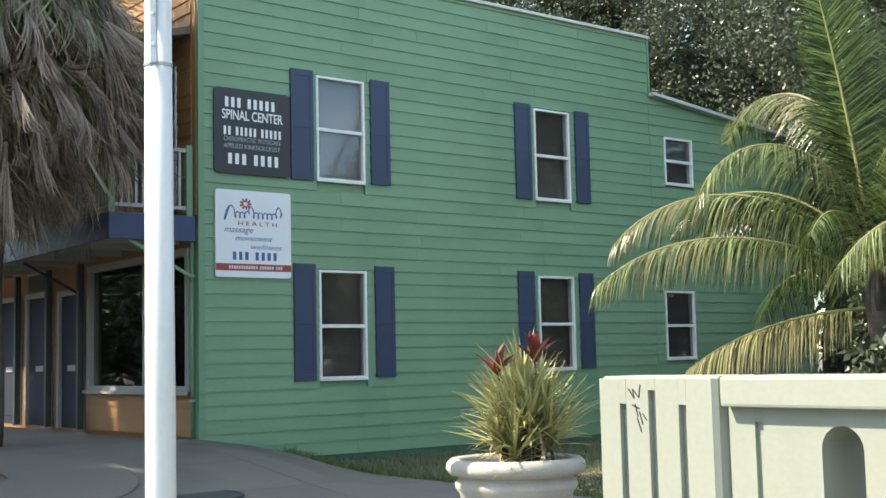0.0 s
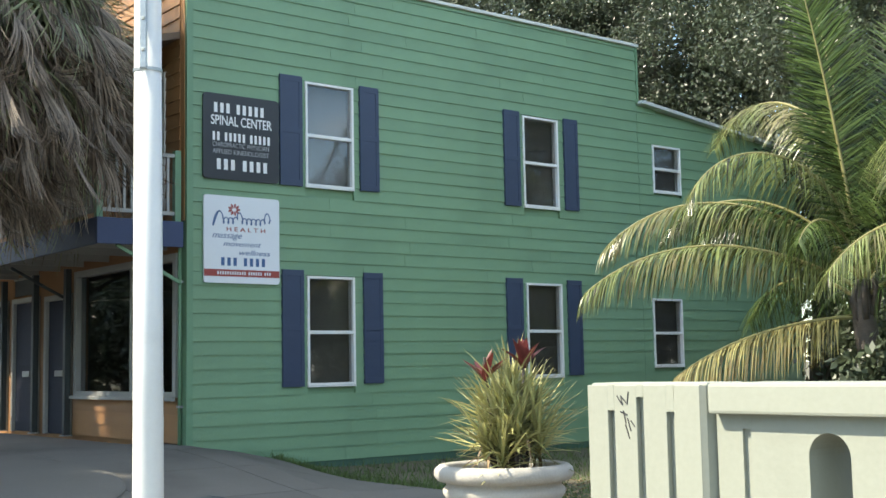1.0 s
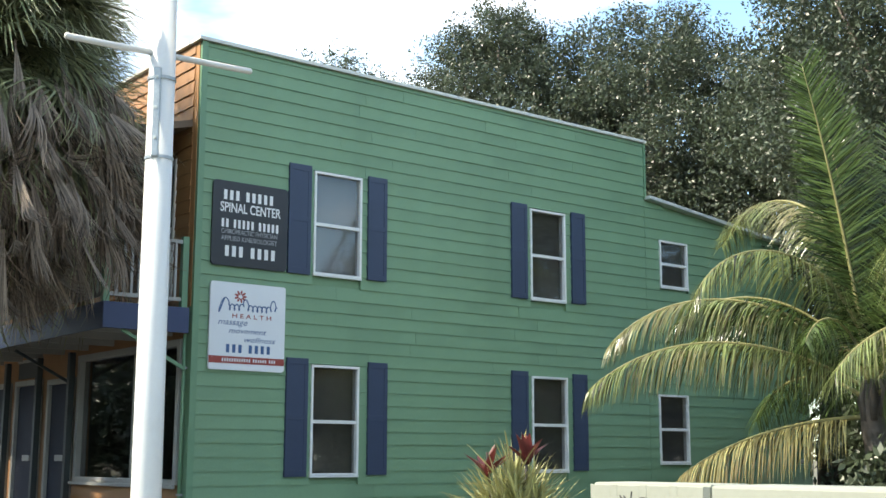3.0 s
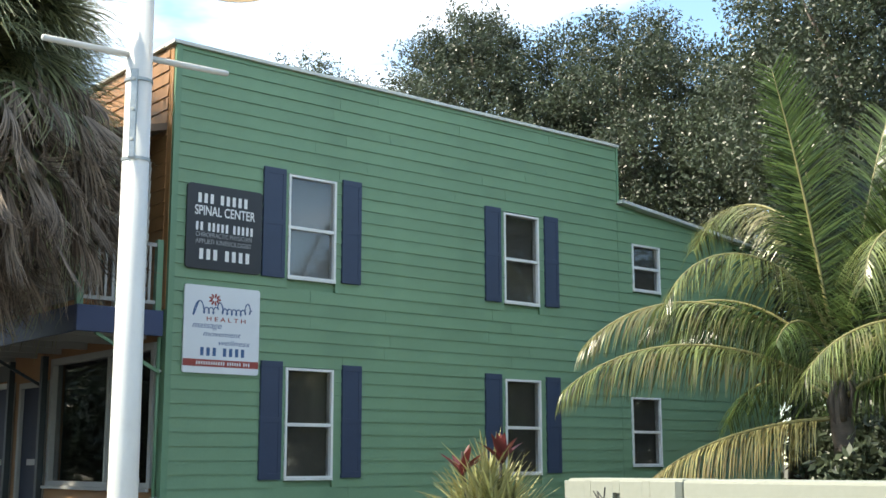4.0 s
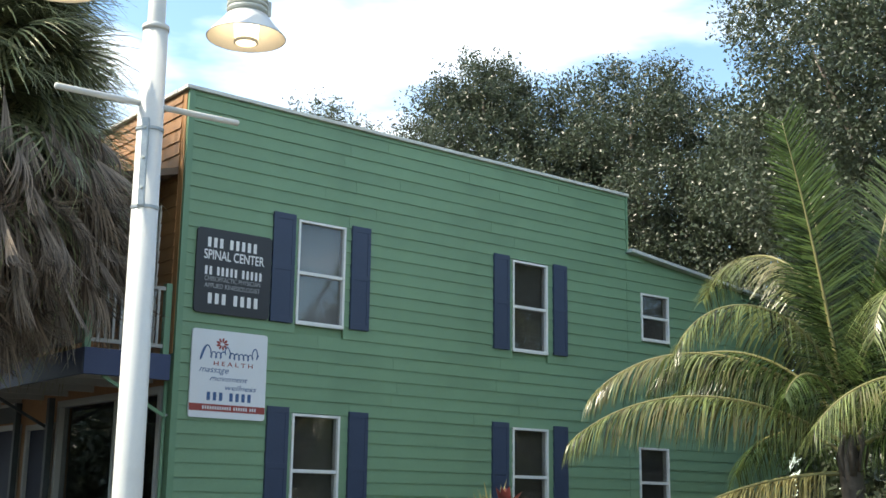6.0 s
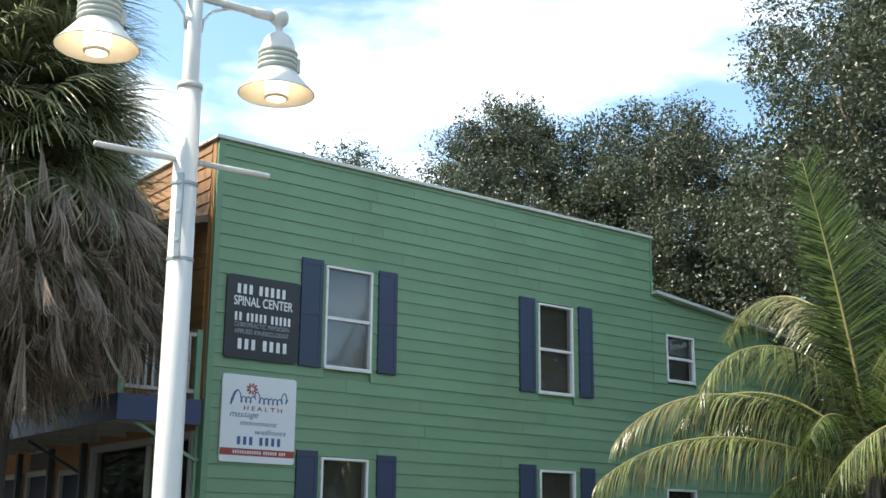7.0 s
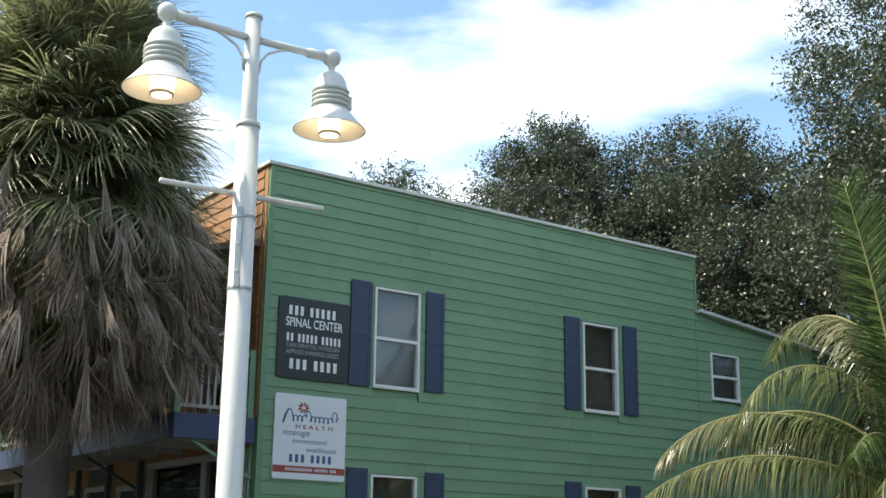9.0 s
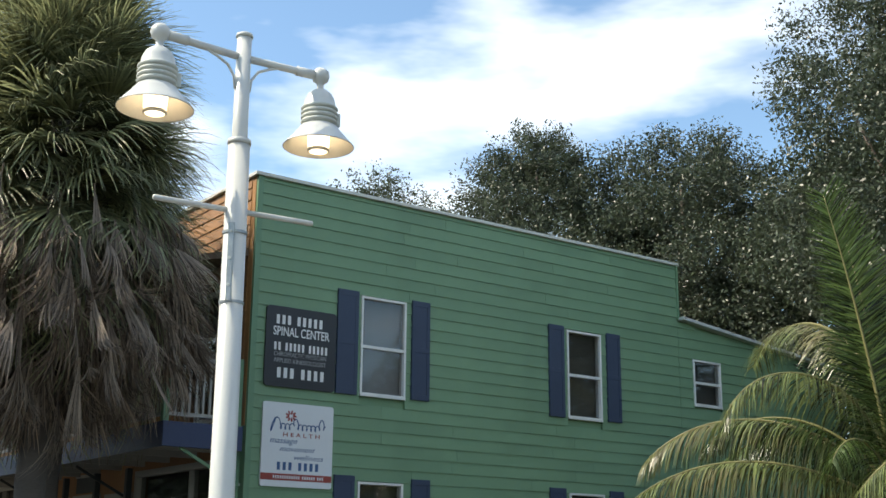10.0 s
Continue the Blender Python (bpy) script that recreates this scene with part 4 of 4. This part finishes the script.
coconut_palm(6.72, -7.82, 2.4, 300, [
    (153, 11, 2.35, 1.15, 0.7, 0.2, 0, "o"), (180, 64, 2.9, 2.6, 0.8, 0.35, 0, "o"),
    (300, 62, 3.6, 1.6, 0.8, 0.05, 0, "g"), (330, 45, 3.4, 1.5, 0.9, 0.0, 0, "g"), (20, 55, 3.2, 1.6, 0.9, 0.05, 0, "g"), (265, 50, 3.2, 1.7, 0.9, 0.0, 0, "o"),
    (345, 78, 4.2, 0.9, 0.35, 0.1, 60, "g"), (285, 20, 2.8, 1.2, 1.0, -0.2, 0, "y"), (310, 82, 4.4, 0.6, 0.3, 0.1, 80, "g")])


# ---- cabbage palms with skirts of dead leaves ----
def fan_mesh(name, m, radius, segs, spread, droop, seed, petiole=0.7, narrow=1.0):
    """A fan leaf along +x, with a stalk and splayed, drooping fingers."""
    r = random.Random(seed)
    vs, fs = [], []
    for a, b in ((0.012, 0), (0, 0.012)):
        i = len(vs)
        vs += [(0, -a, -b), (0, a, b), (petiole, a, b), (petiole, -a, -b)]
        fs.append((i, i + 1, i + 2, i + 3))
    for k in range(segs):
        a = spread * (k / (segs - 1) - 0.5) + r.uniform(-0.03, 0.03)
        ln = radius * (0.72 + 0.28 * math.cos(a * 0.8)) * r.uniform(0.85, 1.08)
        d = Vector((math.cos(a), math.sin(a), 0.10 * math.cos(a * 3)))
        side = Vector((-math.sin(a), math.cos(a), 0.25))
        q, base, n = Vector((petiole - 0.04, 0, 0)), len(vs), 5
        dd = droop * r.uniform(0.6, 1.4)
        for j in range(n + 1):
            t = j / n
            w = radius * 0.026 * narrow * math.sin(math.pi * min(0.96, 0.25 + 0.75 * t)) + 0.001
            vs += [tuple(q - side * w), tuple(q + side * w)]
            q = q + (d + Vector((0, 0, -1)) * dd * t * t * 2).normalized() * (ln / n)
        for j in range(n):
            b = base + 2 * j
            fs.append((b, b + 1, b + 3, b + 2))
    return raw_mesh(name, vs, fs, m)


FANS = [fan_mesh("fan", M_FAN, 0.92, 50, 4.0, d, 10 + k, narrow=0.38) for k, d in enumerate((0.3, 0.6, 1.0, 1.5))]
DEAD = [fan_mesh("dead_fan", M_FAN_DEAD, ln, 13, w, d, 30 + k, 0.12, 0.36) for k, (ln, w, d) in enumerate((
    (0.78, 0.25, 0.1), (0.6, 0.9, 1.6), (0.7, 0.5, 0.8), (0.5, 1.3, 2.4), (0.85, 0.4, 1.2), (0.66, 0.7, 0.3)))]


def cabbage_palm(x, y, bottom, mid, top, reach, seed, trunk_r, live, dead):
    """Trunk, a round crown of fan leaves from mid to top, and below it a skirt that narrows to the trunk at bottom."""
    z0 = ground_z(x, y)
    r = random.Random(seed)
    palm = holder("cabbage_palm", pose(x, y, z0), "shaggy cabbage palm with a brown skirt of dead fans", "palm tree", "palms before the shop")
    H = top - 1.3 - z0
    n = 14
    part("trunk", tube(bmesh.new(), [(0.02 * math.sin(k), 0.03 * math.cos(k * 1.7), H * k / n) for k in range(n + 1)],
                       [trunk_r * (1.12 if k == 0 else 1 + 0.05 * math.sin(k * 2.2)) for k in range(n + 1)], 16), M_PALM_BARK, palm, smooth=True)
    for k in range(live):
        u = k / live
        z = (mid - z0) + (top - 1.25 - mid) * u ** 0.85 + r.uniform(-0.2, 0.2)
        el = radians(-48 + 126 * u ** 1.1 + r.uniform(-16, 16))
        az = 2.399963 * k + r.uniform(-0.3, 0.3)
        s = reach / 1.65 * r.uniform(0.75, 1.08) * (1.0 - 0.3 * u * u)
        me = FANS[min(3, max(0, int(3.7 - 3.4 * u + r.uniform(-0.7, 0.7))))]
        lf = part("fan_leaf", me, None, palm)
        lf.matrix_basis = Matrix.Translation((0, 0, z)) @ Matrix.Rotation(az, 4, "Z") @ Matrix.Rotation(-el, 4, "Y") @ Matrix.Rotation(r.uniform(-0.7, 0.7), 4, "X") @ Matrix.Diagonal((s, s, s, 1))
    for k in range(dead):
        u = k / dead
        z = (bottom + 0.85 - z0) + (mid + 0.5 - bottom - 0.85) * u ** 0.9 + r.uniform(-0.3, 0.3)
        el = radians(-82 + 14 * u + r.uniform(-14, 26))
        az = 2.399963 * k + r.uniform(-0.5, 0.5)
        off = 0.16 + reach * 0.69 * min(1.0, 0.12 + u * 3.6) * (1.0 - 0.15 * u) * r.random() ** 0.45
        lf = part("dead_leaf", DEAD[r.randrange(6)], None, palm)
        s = r.uniform(0.8, 1.2)
        lf.matrix_basis = Matrix.Translation((off * math.cos(az), off * math.sin(az), z)) @ Matrix.Rotation(az, 4, "Z") @ Matrix.Rotation(-el, 4, "Y") @ Matrix.Rotation(r.uniform(-3.1, 3.1), 4, "X") @ Matrix.Diagonal((s, s, s, 1))
    return palm


cabbage_palm(-3.63, -2.0, 2.2, 4.5, 8.6, 2.3, 5, 0.165, 290, 900)
cabbage_palm(-2.42, 1.1, 2.7, 4.7, 7.7, 2.85, 8, 0.16, 270, 420)
# two palms left of the view, added to shade pavement and shop front
cabbage_palm(-4.9, 3.4, 2.8, 4.6, 8.4, 2.5, 11, 0.17, 240, 200)
cabbage_palm(-4.7, 7.6, 2.8, 4.6, 8.6, 2.5, 12, 0.17, 240, 200)


# ---- oaks behind the building ----
def oak(x, y, height, radius, base, seed, leaves, leaf=0.16, lobes=26):
    r = np.random.RandomState(seed)
    rr = random.Random(seed)
    z0 = -0.3
    tree = holder("oak_tree", pose(x, y, z0), "broad dark-leaved live oak tree", "tree", "live oaks")
    part("trunk", tube(bmesh.new(), [(0, 0, -0.2), (0.05, 0.1, base * 0.6), (0.2, -0.1, base + 1.5), (0.1, 0.2, height * 0.62)], [0.5, 0.38, 0.3, 0.10], 12), M_BARK, tree, smooth=True)
    centres = []
    for k in range(lobes):
        t = (k + 0.5) / lobes
        a = 2.399963 * k
        zz = base + (height - base) * (0.12 + 0.80 * t)
        w = radius * math.sqrt(max(0.04, 1 - (2.05 * t - 0.95) ** 2)) * rr.uniform(0.55, 0.95)
        centres.append((w * math.cos(a), w * math.sin(a), zz, radius * rr.uniform(0.32, 0.48)))
    for k in range(0, lobes, 3):
        c = centres[k]
        part("limb", tube(bmesh.new(), [(0.1, 0, min(base + 0.6, c[2] * 0.6)), (c[0] * 0.45, c[1] * 0.45, c[2] * 0.72), (c[0] * 0.9, c[1] * 0.9, c[2])], [0.16, 0.10, 0.03], 7), M_BARK, tree, smooth=True)
    cs = np.array(centres)
    pick = r.choice(lobes, leaves, p=cs[:, 3] ** 2 / (cs[:, 3] ** 2).sum())
    d = r.normal(size=(leaves, 3))
    d /= np.linalg.norm(d, axis=1)[:, None]
    # twig clumps: leaves crowd round random directions on each lobe
    clump = r.normal(size=(lobes, 46, 3))
    clump /= np.linalg.norm(clump, axis=2)[..., None]
    d = clump[pick, r.randint(0, 46, leaves)] + d * 0.19
    rad = cs[pick, 3] * (0.30 + 0.70 * r.rand(leaves) ** 0.5) * (0.94 + 0.12 * r.rand(leaves))
    p = cs[pick, :3] + d * rad[:, None] * np.array([1, 1, 0.85])
    u = r.normal(size=(leaves, 3))
    u /= np.linalg.norm(u, axis=1)[:, None]
    v = np.cross(u, r.normal(size=(leaves, 3)))
    v /= np.linalg.norm(v, axis=1)[:, None]
    s = leaf * (0.6 + 0.8 * r.rand(leaves))[:, None]
    quad = np.stack([p - u * s * 0.6, p + v * s * 0.26, p + u * s * 0.6, p - v * s * 0.26], 1).reshape(-1, 3)
    me = bpy.data.meshes.new("crown")
    me.vertices.add(leaves * 4)
    me.vertices.foreach_set("co", quad.ravel())
    me.loops.add(leaves * 4)
    me.loops.foreach_set("vertex_index", np.arange(leaves * 4))
    me.polygons.add(leaves)
    me.polygons.foreach_set("loop_start", np.arange(0, leaves * 4, 4))
    me.polygons.foreach_set("loop_total", np.full(leaves, 4))
    me.materials.append(M_OAK)
    me.update(calc_edges=True)
    cr = part("crown", me, None, tree)
    cr["kind"] = "stuff"
    return tree


oak(14.6, 10.2, 14.4, 3.6, 2.5, 1, 180000, 0.086, 36)
oak(17.6, 7.2, 13.9, 4.2, 2.5, 2, 200000, 0.086, 38)
oak(21.0, 4.2, 13.8, 4.2, 2.5, 5, 60000, 0.13, 30)
oak(17.1, -2.0, 16.9, 4.7, 1.0, 3, 290000, 0.092, 48)
oak(22.5, 0.0, 17.0, 5.5, 1.0, 4, 50000, 0.15, 30)
oak(17.3, 23.0, 16.9, 4.2, 3.0, 6, 80000, 0.11)
oak(24.0, 14.0, 14.0, 5.0, 2.5, 7, 45000, 0.15)


def shrub(x, y, height, radius, seed, leaves):
    r = np.random.RandomState(seed)
    z0 = ground_z(x, y)
    sh = holder("shrub", pose(x, y, z0), "dense dark green shrub behind the palm", "shrub", "shrubs behind the palm")
    for k in range(5):
        a = 1.257 * k
        part("stem", tube(bmesh.new(), [(0, 0, -0.05), (0.3 * math.cos(a), 0.3 * math.sin(a), height * 0.4), (0.6 * radius * math.cos(a), 0.6 * radius * math.sin(a), height * 0.8)], [0.05, 0.035, 0.012], 6), M_BARK, sh)
    c = np.stack([r.uniform(-1, 1, 40) * radius * 0.75, r.uniform(-1, 1, 40) * radius * 0.75, r.uniform(0.12, 0.9, 40) * height], 1)
    p = c[r.randint(0, 40, leaves)] + r.normal(size=(leaves, 3)) * radius * 0.16
    p[:, 2] = np.maximum(p[:, 2], 0.02)
    u, w = r.normal(size=(leaves, 3)), r.normal(size=(leaves, 3))
    u /= np.linalg.norm(u, axis=1)[:, None]
    w = np.cross(u, w)
    w /= np.linalg.norm(w, axis=1)[:, None]
    t = 0.14 * (0.6 + 0.8 * r.rand(leaves))[:, None]
    q = np.stack([p - u * t * 0.6, p + w * t * 0.26, p + u * t * 0.6, p - w * t * 0.26], 1).reshape(-1, 3)
    me = raw_mesh("crown", [tuple(v) for v in q], [(4 * k, 4 * k + 1, 4 * k + 2, 4 * k + 3) for k in range(leaves)], M_OAK)
    part("crown", me, None, sh)["kind"] = "stuff"


for k, (x, y, h, rad) in enumerate(((12.6, -3.2, 3.6, 1.7), (14.0, -6.2, 3.8, 1.9), (13.0, -9.2, 3.4, 1.8), (16.5, -9.5, 4.4, 2.2), (10.4, -7.6, 2.0, 1.1), (10.6, -4.6, 2.2, 1.2), (11.5, -11.0, 3.0, 1.9), (15.0, -13.0, 4.2, 2.2), (9.4, -9.4, 1.8, 1.2), (7.05, -6.45, 1.75, 0.7))):
    shrub(x, y, h, rad, 60 + k, 9000)
# out-of-view trees over the street and to the south, added to darken pane reflections
for k, (x, y, h) in enumerate(((-2.0, -44.0, 11.0), (9.0, -42.0, 12.0), (20.0, -40.0, 10.5), (31.0, -40.0, 12.0), (43.5, -38.0, 17.0), (3.5, -48.0, 12.0), (14.5, -47.0, 11.5), (26.0, -46.0, 12.0), (37.0, -45.0, 12.0), (56.0, -34.0, 13.0), (-27.0, 6.0, 9.0), (-28.0, 18.0, 10.0), (-28.0, 31.0, 10.0), (-30.0, 46.0, 11.0), (-28.0, -8.0, 9.0), (-19.0, 34.0, 9.0), (-19.5, 46.0, 10.0), (-20.0, 58.0, 10.0), (-21.0, 72.0, 11.0), (-20.0, 86.0, 11.0), (-17.0, 100.0, 12.0))):
    oak(x, y, h, 6.2, 0.2, 80 + k, 14000, 0.42)

# tall out-of-view tree over the street, added so its crown shades the pavement
oak(-17.5, 8.6, 22.0, 5.8, 11.0, 120, 24000, 0.42)

# ---- lawn, litter ----
g = np.random.RandomState(9)
vs, fs = [], []
for k in range(9000):
    x, y = 1.3 + 8.5 * g.rand() ** 1.3, -7.5 * g.rand() - 0.05
    if g.rand() < 0.25:
        x = 1.22 + 0.3 * g.rand()
    z, h, a = ground_z(x, y) - 0.03, 0.05 + 0.09 * g.rand(), g.rand() * 6.28
    dx, dy, lx, ly = 0.006 * math.cos(a), 0.006 * math.sin(a), 0.05 * g.randn(), 0.05 * g.randn()
    i = len(vs)
    vs += [(x - dx, y - dy, z), (x + dx, y + dy, z), (x + lx, y + ly, z + h)]
    fs.append((i, i + 1, i + 2))
tagged(new("grass", raw_mesh("grass", vs, fs, M_GRASS)), "short green grass beside the wall", "grass", kind="stuff")
vs, fs = [], []
for k in range(1500):
    x, y = 1.5 + 4.5 * g.rand(), -4.2 - 3.2 * g.rand()
    z, a, s = ground_z(x, y) + 0.0, g.rand() * 6.28, 0.03 + 0.035 * g.rand()
    c, d = math.cos(a) * s, math.sin(a) * s
    i = len(vs)
    vs += [(x - c, y - d, z), (x + d * 0.4, y - c * 0.4, z + 0.012), (x + c, y + d, z + 0.02 * g.rand()), (x - d * 0.4, y + c * 0.4, z + 0.012)]
    fs.append((i, i + 1, i + 2, i + 3))
tagged(new("leaf_litter", raw_mesh("leaf_litter", vs, fs, M_LITTER)), "dry brown leaf litter on the lawn", "leaves", kind="stuff")

# ---- pavement details ----
CX, CY = -1.65, -3.6
cover = holder("utility_cover", pose(CX, CY, ground_z(CX, CY) + 0.004, 0, 0, 0), "dark round iron cover in the pavement", "manhole cover")
cover.rotation_euler = (radians(3.2), 0, 0)
part("frame_ring", lathe(bmesh.new(), [(0.31, -0.06), (0.31, 0.008), (0.35, 0.008), (0.35, -0.06)], 32), M_POST, cover)
part("lid", lathe(bmesh.new(), [(0.0, 0.005), (0.30, 0.005), (0.305, -0.05)], 32), M_POST, cover)
bm = bmesh.new()
rings = []
for rad, dz in ((0.42, -0.05), (0.42, 0.03), (1.72, 0.03), (1.75, 0.02), (1.75, -0.06)):
    rings.append([bm.verts.new((-3.63 + rad * math.cos(a), -2.0 + rad * math.sin(a), ground_z(-3.63 + rad * math.cos(a), -2.0 + rad * math.sin(a)) + dz)) for a in (2 * math.pi * k / 48 for k in range(48))])
for a, b in zip(rings, rings[1:]):
    for k in range(48):
        bm.faces.new((a[k], b[k], b[(k + 1) % 48], a[(k + 1) % 48]))
tagged(part("tree_surround", bm, M_KERB), "round pale concrete surround of the palm", "paving", kind="structure")

# ---- siding boards and paving slabs ----
LAP, BOARD_T = 0.193, 0.0235
rb = random.Random(21)


def spans(a0, a1, za, zb, holes):
    """Stretches of one course that lie beside the holes."""
    out, at = [], a0
    for h in sorted(h for h in holes if h[2] < zb - 0.01 and h[3] > za + 0.01):
        if h[0] - at > 0.04:
            out.append((at, h[0]))
        at = max(at, h[1])
    if a1 - at > 0.04:
        out.append((at, a1))
    return out


def lap_board(length, h, along_x):
    """One tapering board: thick at its lower edge."""
    t = BOARD_T
    c = [(0, -t, 0), (length, -t, 0), (length, -0.006, h), (0, -0.006, h), (0, 0.028, 0), (length, 0.028, 0), (length, 0.028, h), (0, 0.028, h)]
    if not along_x:
        c = [(y, x, z) for x, y, z in c]
    fs = [(0, 1, 2, 3), (0, 4, 5, 1), (3, 2, 6, 7), (0, 3, 7, 4), (1, 5, 6, 2)]
    return c, fs if along_x else [f[::-1] for f in fs]


def side(parent, m, a0, a1, z0, z1, holes, along_x, longest=4.6):
    z = z0
    while z < z1 - 0.02:
        top = min(z + LAP + 0.004, z1)
        for a, b in spans(a0, a1, z, top, holes):
            at = a
            while at < b - 0.01:
                end = b if b - at < longest else at + rb.uniform(2.2, 3.9)
                L = min(end, b) - at - 0.003
                o = part("board", raw_mesh("board", *lap_board(L, top - z, along_x), m), None, parent)
                o.location = (at, rb.uniform(-0.0008, 0.0008), z) if along_x else (rb.uniform(-0.0008, 0.0008), at, z)
                o.rotation_euler = (0, rb.uniform(-0.0004, 0.0004), 0) if along_x else (rb.uniform(-0.0008, 0.0008), 0, 0)
                at = min(end, b)
        z += LAP


side(south, M_GREEN, 0.101, B_X1 - 0.021, -0.34, TOP - 0.002, south_holes, True)
side(rear, M_GREEN, B_X1 - 0.0195, REAR_X1, -0.34, -0.34 + 28 * LAP, rear_holes, True)
for k in range(28, 32):
    z = -0.34 + k * LAP
    reach_x = min(REAR_X1, B_X1 + (5.785 - z - 0.09) / 0.105)
    if reach_x > B_X1 + 0.3:
        side(rear, M_GREEN, B_X1 - 0.0195, reach_x, z, min(z + LAP, 5.76), rear_holes, True)
side(west, M_ORANGE, 0.151, B_Y1, 3.04, TOP - 0.002, UPPER, False)
side(west, M_ORANGE, 0.151, 3.94, 0.02, 0.58, [SHOP], False)

pave = holder("pavement", pose(0, 0, 0), "grey concrete pavement slabs before the shop", "pavement", "", "structure")
for j in range(26):
    for i in range(4):
        x0, x1 = KERB + 0.003 + i * 1.67, KERB + 0.003 + (i + 1) * 1.67 - 0.012
        y0, y1 = -20.0 + j * 1.5, -20.0 + (j + 1) * 1.5 - 0.012
        if i == 3 and y0 >= -0.02:
            continue
        if y0 >= -0.6:
            x1 = min(x1, 0.02)
        bm = bmesh.new()
        n = 4
        grid = [[bm.verts.new((x0 + (x1 - x0) * a / n, y0 + (y1 - y0) * b / n,
                               ground_z(x0 + (x1 - x0) * a / n, y0 + (y1 - y0) * b / n))) for a in range(n + 1)] for b in range(n + 1)]
        for b in range(n):
            for a in range(n):
                bm.faces.new((grid[b][a], grid[b][a + 1], grid[b + 1][a + 1], grid[b + 1][a]))
        rim = [grid[0][a] for a in range(n)] + [grid[b][n] for b in range(n)] + [grid[n][n - a] for a in range(n)] + [grid[n - b][0] for b in range(n)]
        low = [bm.verts.new(v.co - Vector((0, 0, 0.08))) for v in rim]
        for k in range(len(rim)):
            q = (k + 1) % len(rim)
            bm.faces.new((rim[k], low[k], low[q], rim[q]))
        part("slab", bm, M_PAVE, pave)
